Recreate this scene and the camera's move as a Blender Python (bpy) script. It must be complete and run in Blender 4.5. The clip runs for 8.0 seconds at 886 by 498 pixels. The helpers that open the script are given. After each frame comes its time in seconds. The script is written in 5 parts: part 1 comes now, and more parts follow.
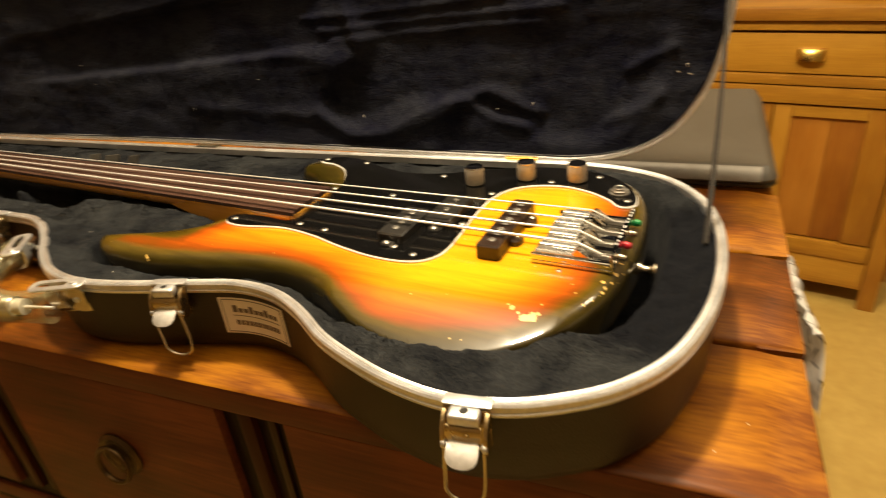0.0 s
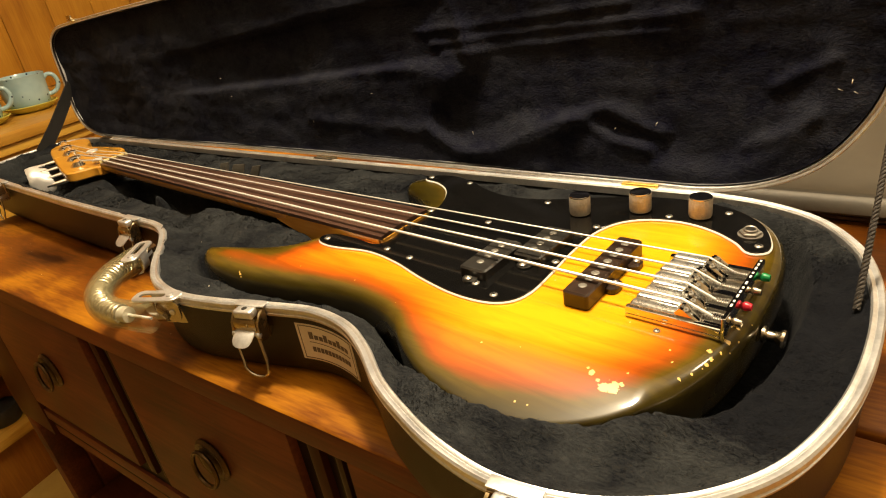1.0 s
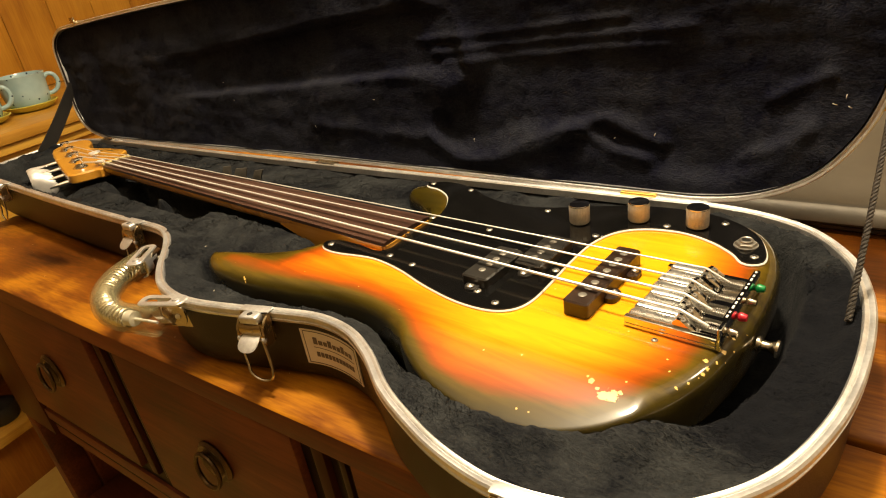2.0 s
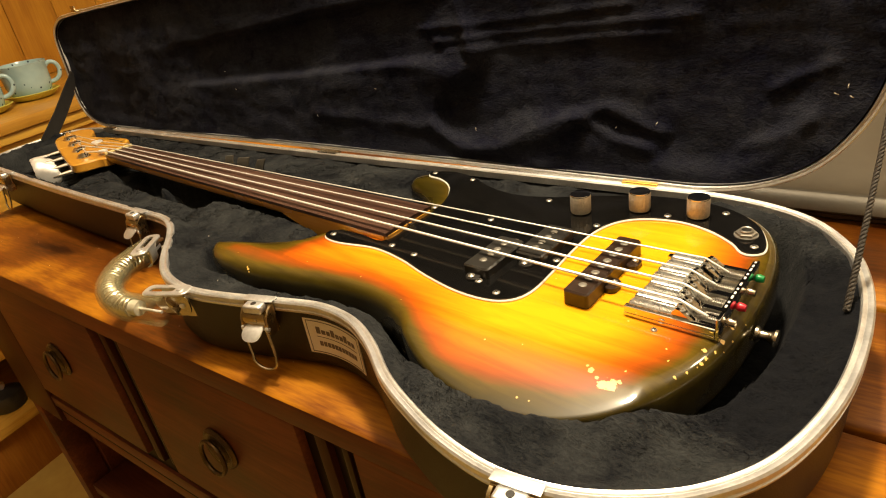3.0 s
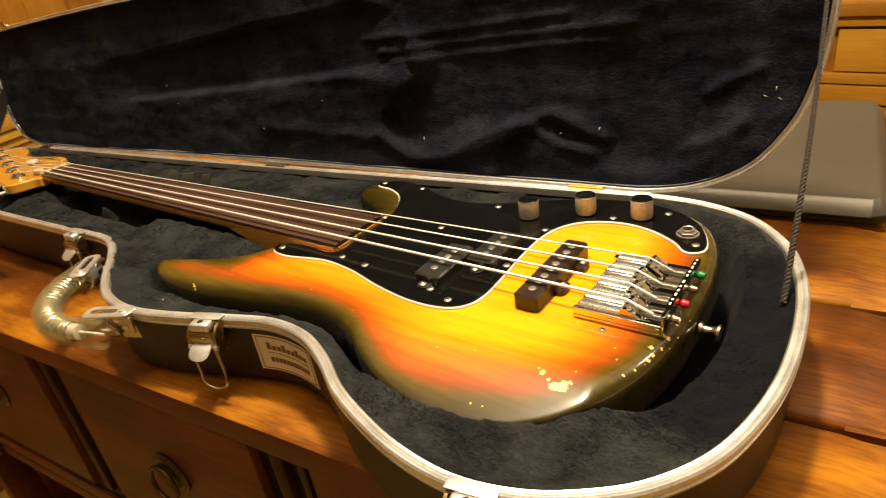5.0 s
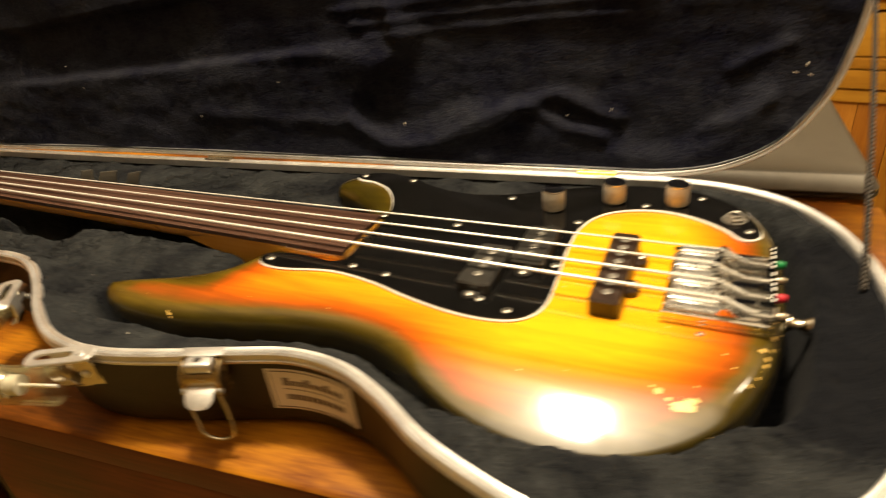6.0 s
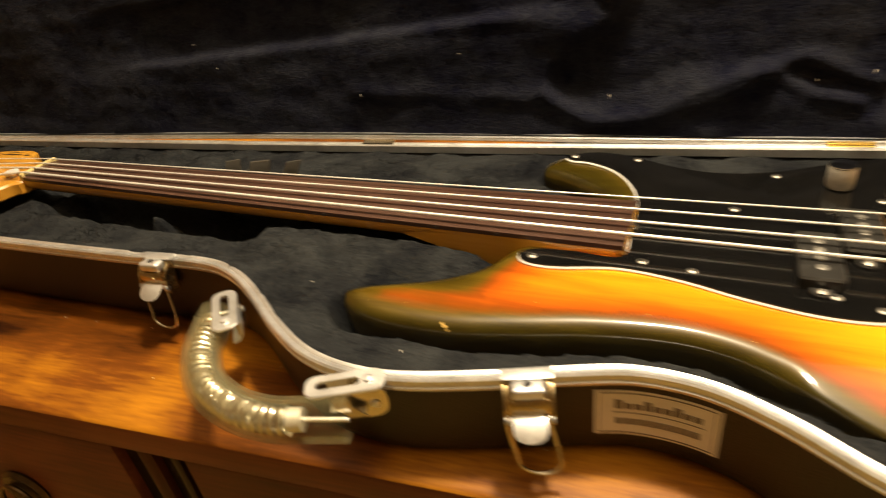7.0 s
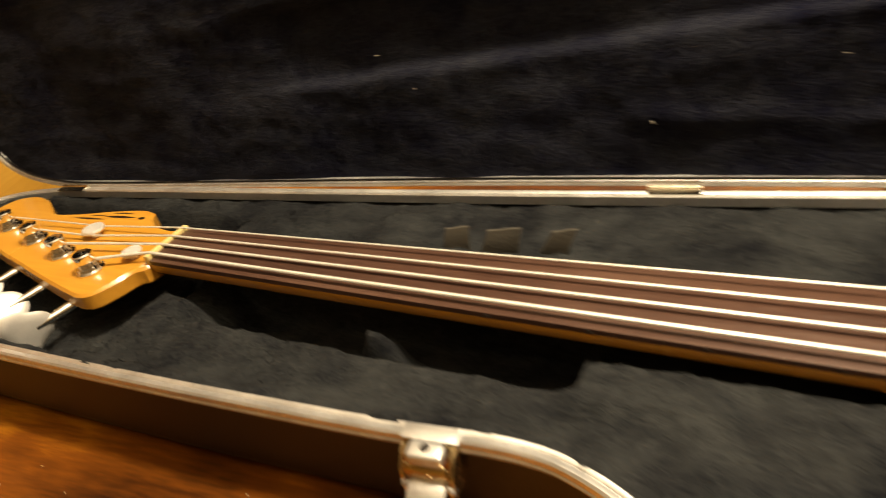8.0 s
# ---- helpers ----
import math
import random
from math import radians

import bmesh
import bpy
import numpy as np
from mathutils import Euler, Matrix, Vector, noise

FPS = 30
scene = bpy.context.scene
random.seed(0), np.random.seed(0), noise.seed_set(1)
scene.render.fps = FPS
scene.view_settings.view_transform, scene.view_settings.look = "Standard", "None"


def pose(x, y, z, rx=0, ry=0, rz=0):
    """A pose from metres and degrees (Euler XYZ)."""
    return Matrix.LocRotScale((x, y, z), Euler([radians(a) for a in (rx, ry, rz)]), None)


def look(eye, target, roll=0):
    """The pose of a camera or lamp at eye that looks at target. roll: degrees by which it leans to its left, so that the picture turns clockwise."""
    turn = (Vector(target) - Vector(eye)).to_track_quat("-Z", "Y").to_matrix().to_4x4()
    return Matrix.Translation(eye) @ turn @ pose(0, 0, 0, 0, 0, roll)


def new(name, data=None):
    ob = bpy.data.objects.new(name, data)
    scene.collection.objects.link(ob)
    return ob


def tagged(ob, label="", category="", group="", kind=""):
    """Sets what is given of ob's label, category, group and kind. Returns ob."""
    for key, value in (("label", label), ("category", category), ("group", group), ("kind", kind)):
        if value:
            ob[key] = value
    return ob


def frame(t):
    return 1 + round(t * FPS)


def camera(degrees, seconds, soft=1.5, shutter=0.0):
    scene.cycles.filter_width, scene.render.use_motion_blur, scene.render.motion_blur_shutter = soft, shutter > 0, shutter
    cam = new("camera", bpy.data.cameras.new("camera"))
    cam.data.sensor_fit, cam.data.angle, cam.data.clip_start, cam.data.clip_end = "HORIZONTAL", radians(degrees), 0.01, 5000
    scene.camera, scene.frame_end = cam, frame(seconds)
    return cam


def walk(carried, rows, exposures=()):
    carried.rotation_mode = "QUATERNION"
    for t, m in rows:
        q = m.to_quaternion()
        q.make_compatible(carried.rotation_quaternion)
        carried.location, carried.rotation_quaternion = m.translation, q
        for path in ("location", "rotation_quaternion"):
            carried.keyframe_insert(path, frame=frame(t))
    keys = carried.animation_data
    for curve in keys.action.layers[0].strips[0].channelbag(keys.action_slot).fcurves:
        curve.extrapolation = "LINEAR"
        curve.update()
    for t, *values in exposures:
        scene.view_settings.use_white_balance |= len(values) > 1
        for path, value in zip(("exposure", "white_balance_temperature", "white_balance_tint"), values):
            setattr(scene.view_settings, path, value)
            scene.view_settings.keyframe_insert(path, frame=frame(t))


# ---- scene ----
from mathutils.geometry import delaunay_2d_cdt

cam = camera(71.2, 8.0, 1.1, 0.5)
PATH = [
    (0, (0.108, -0.419, 1.133), (-0.743, 1.124, 0.186), -6.0),
    (0.5, (0.116, -0.372, 1.128), (-1.040, 0.983, 0.220), -8.9),
    (1, (0.12, -0.351, 1.132), (-1.117, 0.943, 0.241), -9.4),
    (1.2, (0.119, -0.352, 1.132), (-1.113, 0.953, 0.246), -8.9),
    (2.3, (0.124, -0.358, 1.145), (-1.105, 0.936, 0.240), -8.9),
    (2.5, (0.126, -0.356, 1.141), (-1.106, 0.925, 0.223), -9.1),
    (3, (0.123, -0.358, 1.146), (-1.103, 0.92, 0.217), -9.1),
    (3.5, (0.122, -0.359, 1.147), (-1.101, 0.932, 0.233), -8.9),
    (4, (0.125, -0.355, 1.146), (-1.094, 0.949, 0.246), -9.1),
    (4.5, (0.124, -0.354, 1.144), (-1.066, 0.969, 0.233), -9.1),
    (4.7, (0.129, -0.358, 1.145), (-1.043, 0.983, 0.235), -9.4),
    (5.8, (0.047, -0.342, 1.137), (-0.818, 1.166, 0.148), -6.2),
    (6, (-0.005, -0.356, 1.137), (-0.796, 1.181, 0.13), -6.5),
    (6.5, (-0.128, -0.384, 1.138), (-0.868, 1.137, 0.071), -9.4),
    (7, (-0.212, -0.378, 1.136), (-0.975, 1.129, 0.065), -8.3),
    (7.5, (-0.371, -0.313, 1.137), (-1.119, 1.154, 0.002), -11.6),
    (7.7, (-0.422, -0.291, 1.134), (-1.182, 1.180, 0.010), -12.6),
    (8, (-0.484, -0.253, 1.124), (-1.329, 1.183, 0.018), -12.4),
]
walk(cam, [(t, look(eye, target, roll)) for t, eye, target, roll in PATH], [(0, 0.04), (1, 0.0), (7, 0.02), (8, 0.14)])

# ---- world and lamps ----
world = bpy.data.worlds.new("room_air")
scene.world = world
world.use_nodes = True
world.node_tree.nodes["Background"].inputs[0].default_value = (1.0, 0.72, 0.42, 1)
world.node_tree.nodes["Background"].inputs[1].default_value = 0.009


def lamp(name, place, radius, watts, colour):
    data = bpy.data.lights.new(name, "POINT")
    data.shadow_soft_size, data.energy, data.color = radius, watts, colour
    ob = new(name, data)
    ob.location = place
    return ob


WARM = (1.0, 0.82, 0.56)
# main lamp out of view, placed from its shadows and reflections
lamp("unseen_overhead_light", (-0.20, 0.125, 2.12), 0.066, 113, WARM)
# added lamp with no known source, brightens the far dresser
lamp("unseen_overhead_light", (0.95, 0.95, 2.12), 0.11, 26, WARM)

# ---- small tools ----
PLAIN = set()


def thing(name, at, label, category, group="", turn=0, world_parts=True):
    ob = new(name)
    ob.empty_display_size = 0.05
    ob.matrix_basis = pose(at[0], at[1], at[2], 0, 0, turn)
    tagged(ob, label, category, group)
    if not world_parts:
        PLAIN.add(ob.name)
    return ob


def finish(me, angle=38):
    for p in me.polygons:
        p.use_smooth = True
    me.set_sharp_from_angle(angle=radians(angle))


def part(name, bm, material, parent=None, label="", angle=38, kind=""):
    me = bpy.data.meshes.new(name)
    bmesh.ops.recalc_face_normals(bm, faces=bm.faces)
    bm.to_mesh(me)
    bm.free()
    finish(me, angle)
    me.materials.append(material)
    ob = new(name, me)
    if parent is not None:
        ob.parent = parent
        if parent.type == "EMPTY" and parent.name not in PLAIN:
            ob.matrix_parent_inverse = parent.matrix_basis.inverted()
    tagged(ob, label, "", "", kind)
    return ob


def BM():
    return bmesh.new()


def box(bm, a, b, bevel=0.0, m=None, seg=2):
    vs = [bm.verts.new((x, y, z)) for x in (a[0], b[0]) for y in (a[1], b[1]) for z in (a[2], b[2])]
    for f in ((0, 1, 3, 2), (4, 6, 7, 5), (0, 4, 5, 1), (2, 3, 7, 6), (0, 2, 6, 4), (1, 5, 7, 3)):
        bm.faces.new([vs[i] for i in f])
    if bevel:
        es = {e for v in vs for e in v.link_edges}
        r = bmesh.ops.bevel(bm, geom=list(es), offset=bevel, segments=seg, affect="EDGES", profile=0.6)
        vs = list({v for v in r["verts"]} | {v for v in vs if v.is_valid})
    if m is not None:
        bmesh.ops.transform(bm, matrix=m, verts=[v for v in vs if v.is_valid])
    return vs


def loft(bm, rings, closed=True, cap0=False, cap1=False):
    rows = [[bm.verts.new(p) for p in r] for r in rings]
    n = len(rows[0])
    for a, b in zip(rows, rows[1:]):
        for i in range(n if closed else n - 1):
            j = (i + 1) % n
            bm.faces.new((a[i], a[j], b[j], b[i]))
    if cap0:
        bm.faces.new(rows[0][::-1])
    if cap1:
        bm.faces.new(rows[-1])
    return rows


def lathe(bm, profile, seg=20, m=None):
    m = m or Matrix()
    rings = []
    for r, z in profile:
        rings.append([m @ Vector((max(r, 1e-5) * math.cos(2 * math.pi * i / seg), max(r, 1e-5) * math.sin(2 * math.pi * i / seg), z)) for i in range(seg)])
    return loft(bm, rings, True, True, True)


def tube(bm, pts, r, seg=8, closed=False):
    pts = [Vector(p) for p in pts]
    n = len(pts)
    rings = []
    side = None
    for i, p in enumerate(pts):
        if closed:
            d = pts[(i + 1) % n] - pts[i - 1]
        else:
            d = pts[min(i + 1, n - 1)] - pts[max(i - 1, 0)]
        d.normalize()
        if side is None:
            side = d.orthogonal().normalized()
        side = (side - d * side.dot(d)).normalized()
        up = d.cross(side)
        rr = r[i] if isinstance(r, (list, tuple)) else r
        rings.append([p + rr * (math.cos(2 * math.pi * k / seg) * side + math.sin(2 * math.pi * k / seg) * up) for k in range(seg)])
    if closed:
        rings.append(rings[0])
        rows = loft(bm, rings, True)
        bmesh.ops.remove_doubles(bm, verts=rows[0] + rows[-1], dist=1e-6)
    else:
        loft(bm, rings, True, True, True)


def smooth_line(pts, n, closed=True):
    """Evenly spaced points on a Catmull-Rom curve."""
    P = np.array(pts, float)
    k = len(P)
    out = []
    for i in range(k if closed else k - 1):
        if closed:
            a, b, c, d = P[(i - 1) % k], P[i], P[(i + 1) % k], P[(i + 2) % k]
        else:
            a, b, c, d = P[max(i - 1, 0)], P[i], P[i + 1], P[min(i + 2, k - 1)]
        for t in np.linspace(0, 1, 16, endpoint=False):
            out.append(0.5 * (2 * b + (c - a) * t + (2 * a - 5 * b + 4 * c - d) * t * t + (3 * b - a - 3 * c + d) * t ** 3))
    out.append(P[0] if closed else P[-1])
    out = np.array(out)
    s = np.concatenate([[0], np.cumsum(np.linalg.norm(np.diff(out, axis=0), axis=1))])
    q = np.linspace(0, s[-1], n, endpoint=not closed)
    return np.stack([np.interp(q, s, out[:, j]) for j in range(out.shape[1])], 1)


def area(P):
    x, y = P[:, 0], P[:, 1]
    return 0.5 * np.sum(x * np.roll(y, -1) - np.roll(x, -1) * y)


def inset(P, d):
    """A closed outline moved inwards by d."""
    t = np.roll(P, -1, 0) - np.roll(P, 1, 0)
    t /= np.linalg.norm(t, axis=1)[:, None]
    nrm = np.stack([-t[:, 1], t[:, 0]], 1) * (1 if area(P) > 0 else -1)
    return P + nrm * d


def inside(P, Q):
    """For the points Q: whether each lies in the outline P."""
    x, y = Q[:, 0], Q[:, 1]
    r = np.zeros(len(Q), bool)
    for a, b in zip(P, np.roll(P, -1, 0)):
        hit = ((a[1] > y) != (b[1] > y)) & (x < (b[0] - a[0]) * (y - a[1]) / (b[1] - a[1] + 1e-12) + a[0])
        r ^= hit
    return r


def gap(P, Q):
    """Distance of the points Q from the outline P."""
    best = np.full(len(Q), 9.0)
    for a, b in zip(P, np.roll(P, -1, 0)):
        ab = b - a
        t = np.clip(((Q - a) @ ab) / (ab @ ab + 1e-12), 0, 1)
        best = np.minimum(best, np.linalg.norm(Q - a - t[:, None] * ab, axis=1))
    return best


def step(a, b, x):
    t = np.clip((x - a) / (b - a), 0, 1)
    return t * t * (3 - 2 * t)


def rough_noise(x, y, scale, seed=0.0):
    return np.array([noise.noise(Vector((a * scale, b * scale, seed))) for a, b in zip(x, y)])


def plate(bm, P, z0, z1, bevel=0.001, rise=None):
    """A flat plate of outline P from z0 to z1, its upper edge eased."""
    rings = [[(x, y, z0) for x, y in P], [(x, y, z1 - bevel) for x, y in P]]
    Q = inset(P, bevel)
    rings.append([(x, y, z1) for x, y in Q])
    loft(bm, rings, True, True, True)


def rounded(x0, y0, x1, y1, r, k=5):
    pts = []
    for cx, cy, a in ((x1 - r, y1 - r, 0), (x0 + r, y1 - r, 90), (x0 + r, y0 + r, 180), (x1 - r, y0 + r, 270)):
        for i in range(k + 1):
            t = radians(a + 90 * i / k)
            pts.append((cx + r * math.cos(t), cy + r * math.sin(t)))
    return np.array(pts)


# ---- materials ----
def tree_of(name):
    m = bpy.data.materials.new(name)
    m.use_nodes = True
    t = m.node_tree
    return m, t, t.nodes["Principled BSDF"]


def node(t, kind, **kw):
    n = t.nodes.new(kind)
    for k, v in kw.items():
        key = int(k[1:]) if k[0] == "i" and k[1:].isdigit() else k.replace("_", " ")
        s = n.inputs[key]
        if isinstance(v, bpy.types.NodeSocket):
            t.links.new(v, s)
        else:
            s.default_value = v
    return n


def rgb(c):
    return (*c, 1.0)


def ramp(t, fac, stops):
    n = t.nodes.new("ShaderNodeValToRGB")
    e = n.color_ramp.elements
    while len(e) < len(stops):
        e.new(0.5)
    for el, (p, c) in zip(e, stops):
        el.position, el.color = p, rgb(c) if len(c) == 3 else c
    t.links.new(fac, n.inputs[0])
    return n.outputs[0]


def mix(t, fac, a, b, blend="MIX"):
    n = t.nodes.new("ShaderNodeMix")
    n.data_type, n.blend_type = "RGBA", blend
    for s, v in ((n.inputs[0], fac), (n.inputs[6], a), (n.inputs[7], b)):
        if isinstance(v, bpy.types.NodeSocket):
            t.links.new(v, s)
        else:
            s.default_value = rgb(v) if isinstance(v, tuple) and len(v) == 3 else v
    return n.outputs[2]


def calc(t, op, a, b=0.0, c=0.0):
    n = t.nodes.new("ShaderNodeMath")
    n.operation = op
    for s, v in zip(n.inputs, (a, b, c)):
        if isinstance(v, bpy.types.NodeSocket):
            t.links.new(v, s)
        else:
            s.default_value = v
    return n.outputs[0]


def spot(t, scale=(1, 1, 1), turn=(0, 0, 0)):
    c = t.nodes.new("ShaderNodeTexCoord")
    m = node(t, "ShaderNodeMapping", Vector=c.outputs["Object"], Scale=scale, Rotation=tuple(radians(a) for a in turn))
    return m.outputs[0]


def surf(name, dark, light, rough=0.5, metal=0.0, scale=20.0, bump=0.0, bump_scale=200.0, stretch=(1, 1, 1), coat=0.0, spread=0.12, sheen=0.0, random=0.0):
    m, t, b = tree_of(name)
    v = spot(t, stretch)
    big = node(t, "ShaderNodeTexNoise", Vector=v, Scale=scale, Detail=5.0, Roughness=0.6).outputs[0]
    fine = node(t, "ShaderNodeTexNoise", Vector=v, Scale=scale * 9, Detail=3.0).outputs[0]
    f = calc(t, "MULTIPLY_ADD", fine, 0.35, calc(t, "MULTIPLY", big, 0.65))
    if random:
        inf = t.nodes.new("ShaderNodeObjectInfo")
        f = calc(t, "ADD", f, calc(t, "MULTIPLY_ADD", inf.outputs["Random"], random, -random / 2))
    col = ramp(t, f, [(0.3, dark), (0.7, light)])
    t.links.new(col, b.inputs["Base Color"])
    t.links.new(calc(t, "MULTIPLY_ADD", big, spread, rough - spread / 2), b.inputs["Roughness"])
    b.inputs["Metallic"].default_value = metal
    b.inputs["Coat Weight"].default_value = coat
    b.inputs["Coat Roughness"].default_value = 0.08
    if sheen:
        b.inputs["Sheen Weight"].default_value = sheen
        b.inputs["Sheen Roughness"].default_value = 0.5
    if bump:
        h = node(t, "ShaderNodeTexNoise", Vector=v, Scale=bump_scale, Detail=4.0).outputs[0]
        t.links.new(node(t, "ShaderNodeBump", Height=h, Strength=bump, Distance=0.002).outputs[0], b.inputs["Normal"])
    return m


def wood(name, dark, mid, light, along="x", grain=26.0, rough=0.4, coat=0.0, bump=0.12, random=0.25, blotch=0.35, stretch=0.07):
    """Grain that runs along one axis, with broad bands and fine fibres."""
    m, t, b = tree_of(name)
    k = {"x": (stretch, 1, 1), "y": (1, stretch, 1), "z": (1, 1, stretch)}[along]
    c = t.nodes.new("ShaderNodeTexCoord")
    inf = t.nodes.new("ShaderNodeObjectInfo")
    off = node(t, "ShaderNodeVectorMath", i0=c.outputs["Object"])
    off.operation = "ADD"
    sc = calc(t, "MULTIPLY", inf.outputs["Random"], 7.0)
    t.links.new(sc, off.inputs[1])
    v = node(t, "ShaderNodeMapping", Vector=off.outputs[0], Scale=k).outputs[0]
    wv = node(t, "ShaderNodeTexNoise", Vector=v, Scale=grain * 0.35, Detail=2.0, Distortion=1.2).outputs[0]
    band = node(t, "ShaderNodeTexNoise", Vector=v, Scale=grain, Detail=6.0, Roughness=0.65, Distortion=0.6).outputs[0]
    fib = node(t, "ShaderNodeTexNoise", Vector=v, Scale=grain * 14, Detail=3.0).outputs[0]
    blot = node(t, "ShaderNodeTexNoise", Vector=off.outputs[0], Scale=6.0, Detail=3.0).outputs[0]
    f = calc(t, "MULTIPLY_ADD", fib, 0.25, calc(t, "MULTIPLY_ADD", band, 0.45, calc(t, "MULTIPLY", wv, 0.3)))
    f = calc(t, "ADD", f, calc(t, "MULTIPLY_ADD", inf.outputs["Random"], random, -random / 2))
    f = calc(t, "ADD", f, calc(t, "MULTIPLY_ADD", blot, blotch, -blotch / 2))
    t.links.new(ramp(t, f, [(0.28, dark), (0.5, mid), (0.72, light)]), b.inputs["Base Color"])
    t.links.new(calc(t, "MULTIPLY_ADD", blot, 0.2, rough - 0.1), b.inputs["Roughness"])
    b.inputs["Coat Weight"].default_value = coat
    b.inputs["Coat Roughness"].default_value = 0.18
    b.inputs["Specular IOR Level"].default_value = 0.3
    t.links.new(node(t, "ShaderNodeBump", Height=f, Strength=bump, Distance=0.002).outputs[0], b.inputs["Normal"])
    return m


OAK = wood("oak_top_wood", (0.020, 0.0052, 0.0011), (0.150, 0.0435, 0.0036), (0.42, 0.165, 0.0075), "x", 26, 0.42, 0.0, 0.25, 0.15, 1.10, 0.12)
OAK.node_tree.nodes["Principled BSDF"].inputs["Specular IOR Level"].default_value = 0.20
OAK_DARK = wood("dark_stained_wood", (0.026, 0.0066, 0.0030), (0.112, 0.0265, 0.0098), (0.235, 0.068, 0.0220), "x", 18, 0.50, 0.05, 0.12, 0.08, 0.55)
# near-black copy of the stained wood: shade of the recesses put into the colour
OAK_RECESS_SHADE = wood("recess_shade_wood", (0.006, 0.0028, 0.0014), (0.012, 0.0050, 0.0024), (0.020, 0.0080, 0.0036), "x", 18, 0.55, 0.1, 0.12, 0.05)
# darker copy of the stained wood, with the slot's shade in its colour
OAK_SLOT_SHADE = wood("slot_shaded_wood", (0.012, 0.0050, 0.0022), (0.030, 0.0100, 0.0042), (0.050, 0.0170, 0.0065), "z", 18, 0.40, 0.2, 0.12, 0.05)
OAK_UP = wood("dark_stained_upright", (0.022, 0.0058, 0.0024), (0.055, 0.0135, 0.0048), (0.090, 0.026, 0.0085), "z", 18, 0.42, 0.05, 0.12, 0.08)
for m, gloss in ((OAK_DARK, 0.22), (OAK_UP, 0.08), (OAK_RECESS_SHADE, 0.06), (OAK_SLOT_SHADE, 0.10)):
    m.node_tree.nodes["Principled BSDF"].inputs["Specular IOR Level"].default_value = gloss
PINE = wood("honey_pine", (0.25, 0.102, 0.010), (0.40, 0.190, 0.018), (0.52, 0.275, 0.034), "x", 16, 0.42, 0.2, 0.08)
PINE_UP = wood("honey_pine_upright", (0.23, 0.084, 0.008), (0.37, 0.166, 0.016), (0.49, 0.250, 0.030), "z", 16, 0.42, 0.2, 0.08)
PINE_SIDE = wood("honey_pine_long", (0.34, 0.16, 0.02), (0.50, 0.27, 0.038), (0.62, 0.36, 0.06), "y", 14, 0.42, 0.2, 0.08)
WALL = surf("cream_wall_paint", (0.38, 0.29, 0.17), (0.46, 0.36, 0.22), 0.7, 0, 4, 0.1, 120)
CEIL = surf("white_ceiling_paint", (0.76, 0.73, 0.66), (0.84, 0.81, 0.75), 0.8, 0, 3, 0.1, 120)
FLOOR = surf("tan_floor_cork", (0.40, 0.255, 0.055), (0.57, 0.40, 0.11), 0.45, 0, 3.5, 0.1, 90)
SHELL = surf("black_case_vinyl", (0.007, 0.0045, 0.0036), (0.018, 0.0115, 0.0085), 0.42, 0, 14, 0.35, 900)
STEEL = surf("worn_aluminium", (0.57, 0.57, 0.57), (0.86, 0.865, 0.865), 0.40, 0.86, 40, 0.08, 300, spread=0.25)
NICKEL = surf("nickel_plate", (0.52, 0.46, 0.36), (0.74, 0.68, 0.56), 0.22, 1.0, 60, 0.03, 300, spread=0.2)
GILT = surf("yellowed_nickel", (0.42, 0.32, 0.16), (0.62, 0.50, 0.30), 0.26, 1.0, 60, 0.05, 300, spread=0.2)
CHROME = surf("chrome", (0.70, 0.69, 0.66), (0.84, 0.83, 0.80), 0.10, 1.0, 80, 0.0, spread=0.1)
SPRING_STEEL = surf("spring_steel", (0.82, 0.81, 0.76), (0.92, 0.91, 0.86), 0.22, 0.97, 80, 0.0, spread=0.1)
BRIGHT_KEY = surf("pitted_chrome", (0.78, 0.77, 0.75), (0.90, 0.89, 0.87), 0.45, 0.6, 90, 0.0, spread=0.1)
BRASS = surf("polished_brass", (0.62, 0.40, 0.08), (0.82, 0.58, 0.16), 0.25, 1.0, 60, 0.04, 200)
OLD_BRASS = surf("dark_bronze", (0.05, 0.03, 0.012), (0.14, 0.09, 0.04), 0.38, 0.9, 90, 0.15, 300)
BLACK = surf("black_plastic", (0.003, 0.003, 0.003), (0.007, 0.0065, 0.006), 0.10, 0, 30, 0.0, spread=0.1)
BLACK_MATT = surf("black_plastic_cover", (0.012, 0.011, 0.010), (0.03, 0.028, 0.025), 0.32, 0, 60, 0.05, 600)
SCREW = surf("dull_steel_screw", (0.24, 0.22, 0.19), (0.40, 0.375, 0.33), 0.42, 0.75, 90, 0.0)
POLE = surf("grey_steel_pole", (0.15, 0.14, 0.12), (0.24, 0.225, 0.20), 0.45, 0.4, 120, 0.0)
WHITE_PLY = surf("white_ply_edge", (0.70, 0.69, 0.66), (0.82, 0.81, 0.78), 0.35, 0, 60)
PINE_RED = wood("red_pine_panel", (0.22, 0.07, 0.008), (0.36, 0.14, 0.016), (0.48, 0.21, 0.03), "z", 14, 0.42, 0.2, 0.08)
GREY_LID = surf("grey_satin_lid", (0.044, 0.038, 0.029), (0.066, 0.057, 0.044), 0.42, 0.0, 8, 0.03, 600)
# paler grey that stands for the reflection on the laptop's front bevel
EDGE_HIGHLIGHT = surf("highlight_grey", (0.16, 0.15, 0.13), (0.22, 0.205, 0.18), 0.40, 0.2, 12, 0.02, 600)
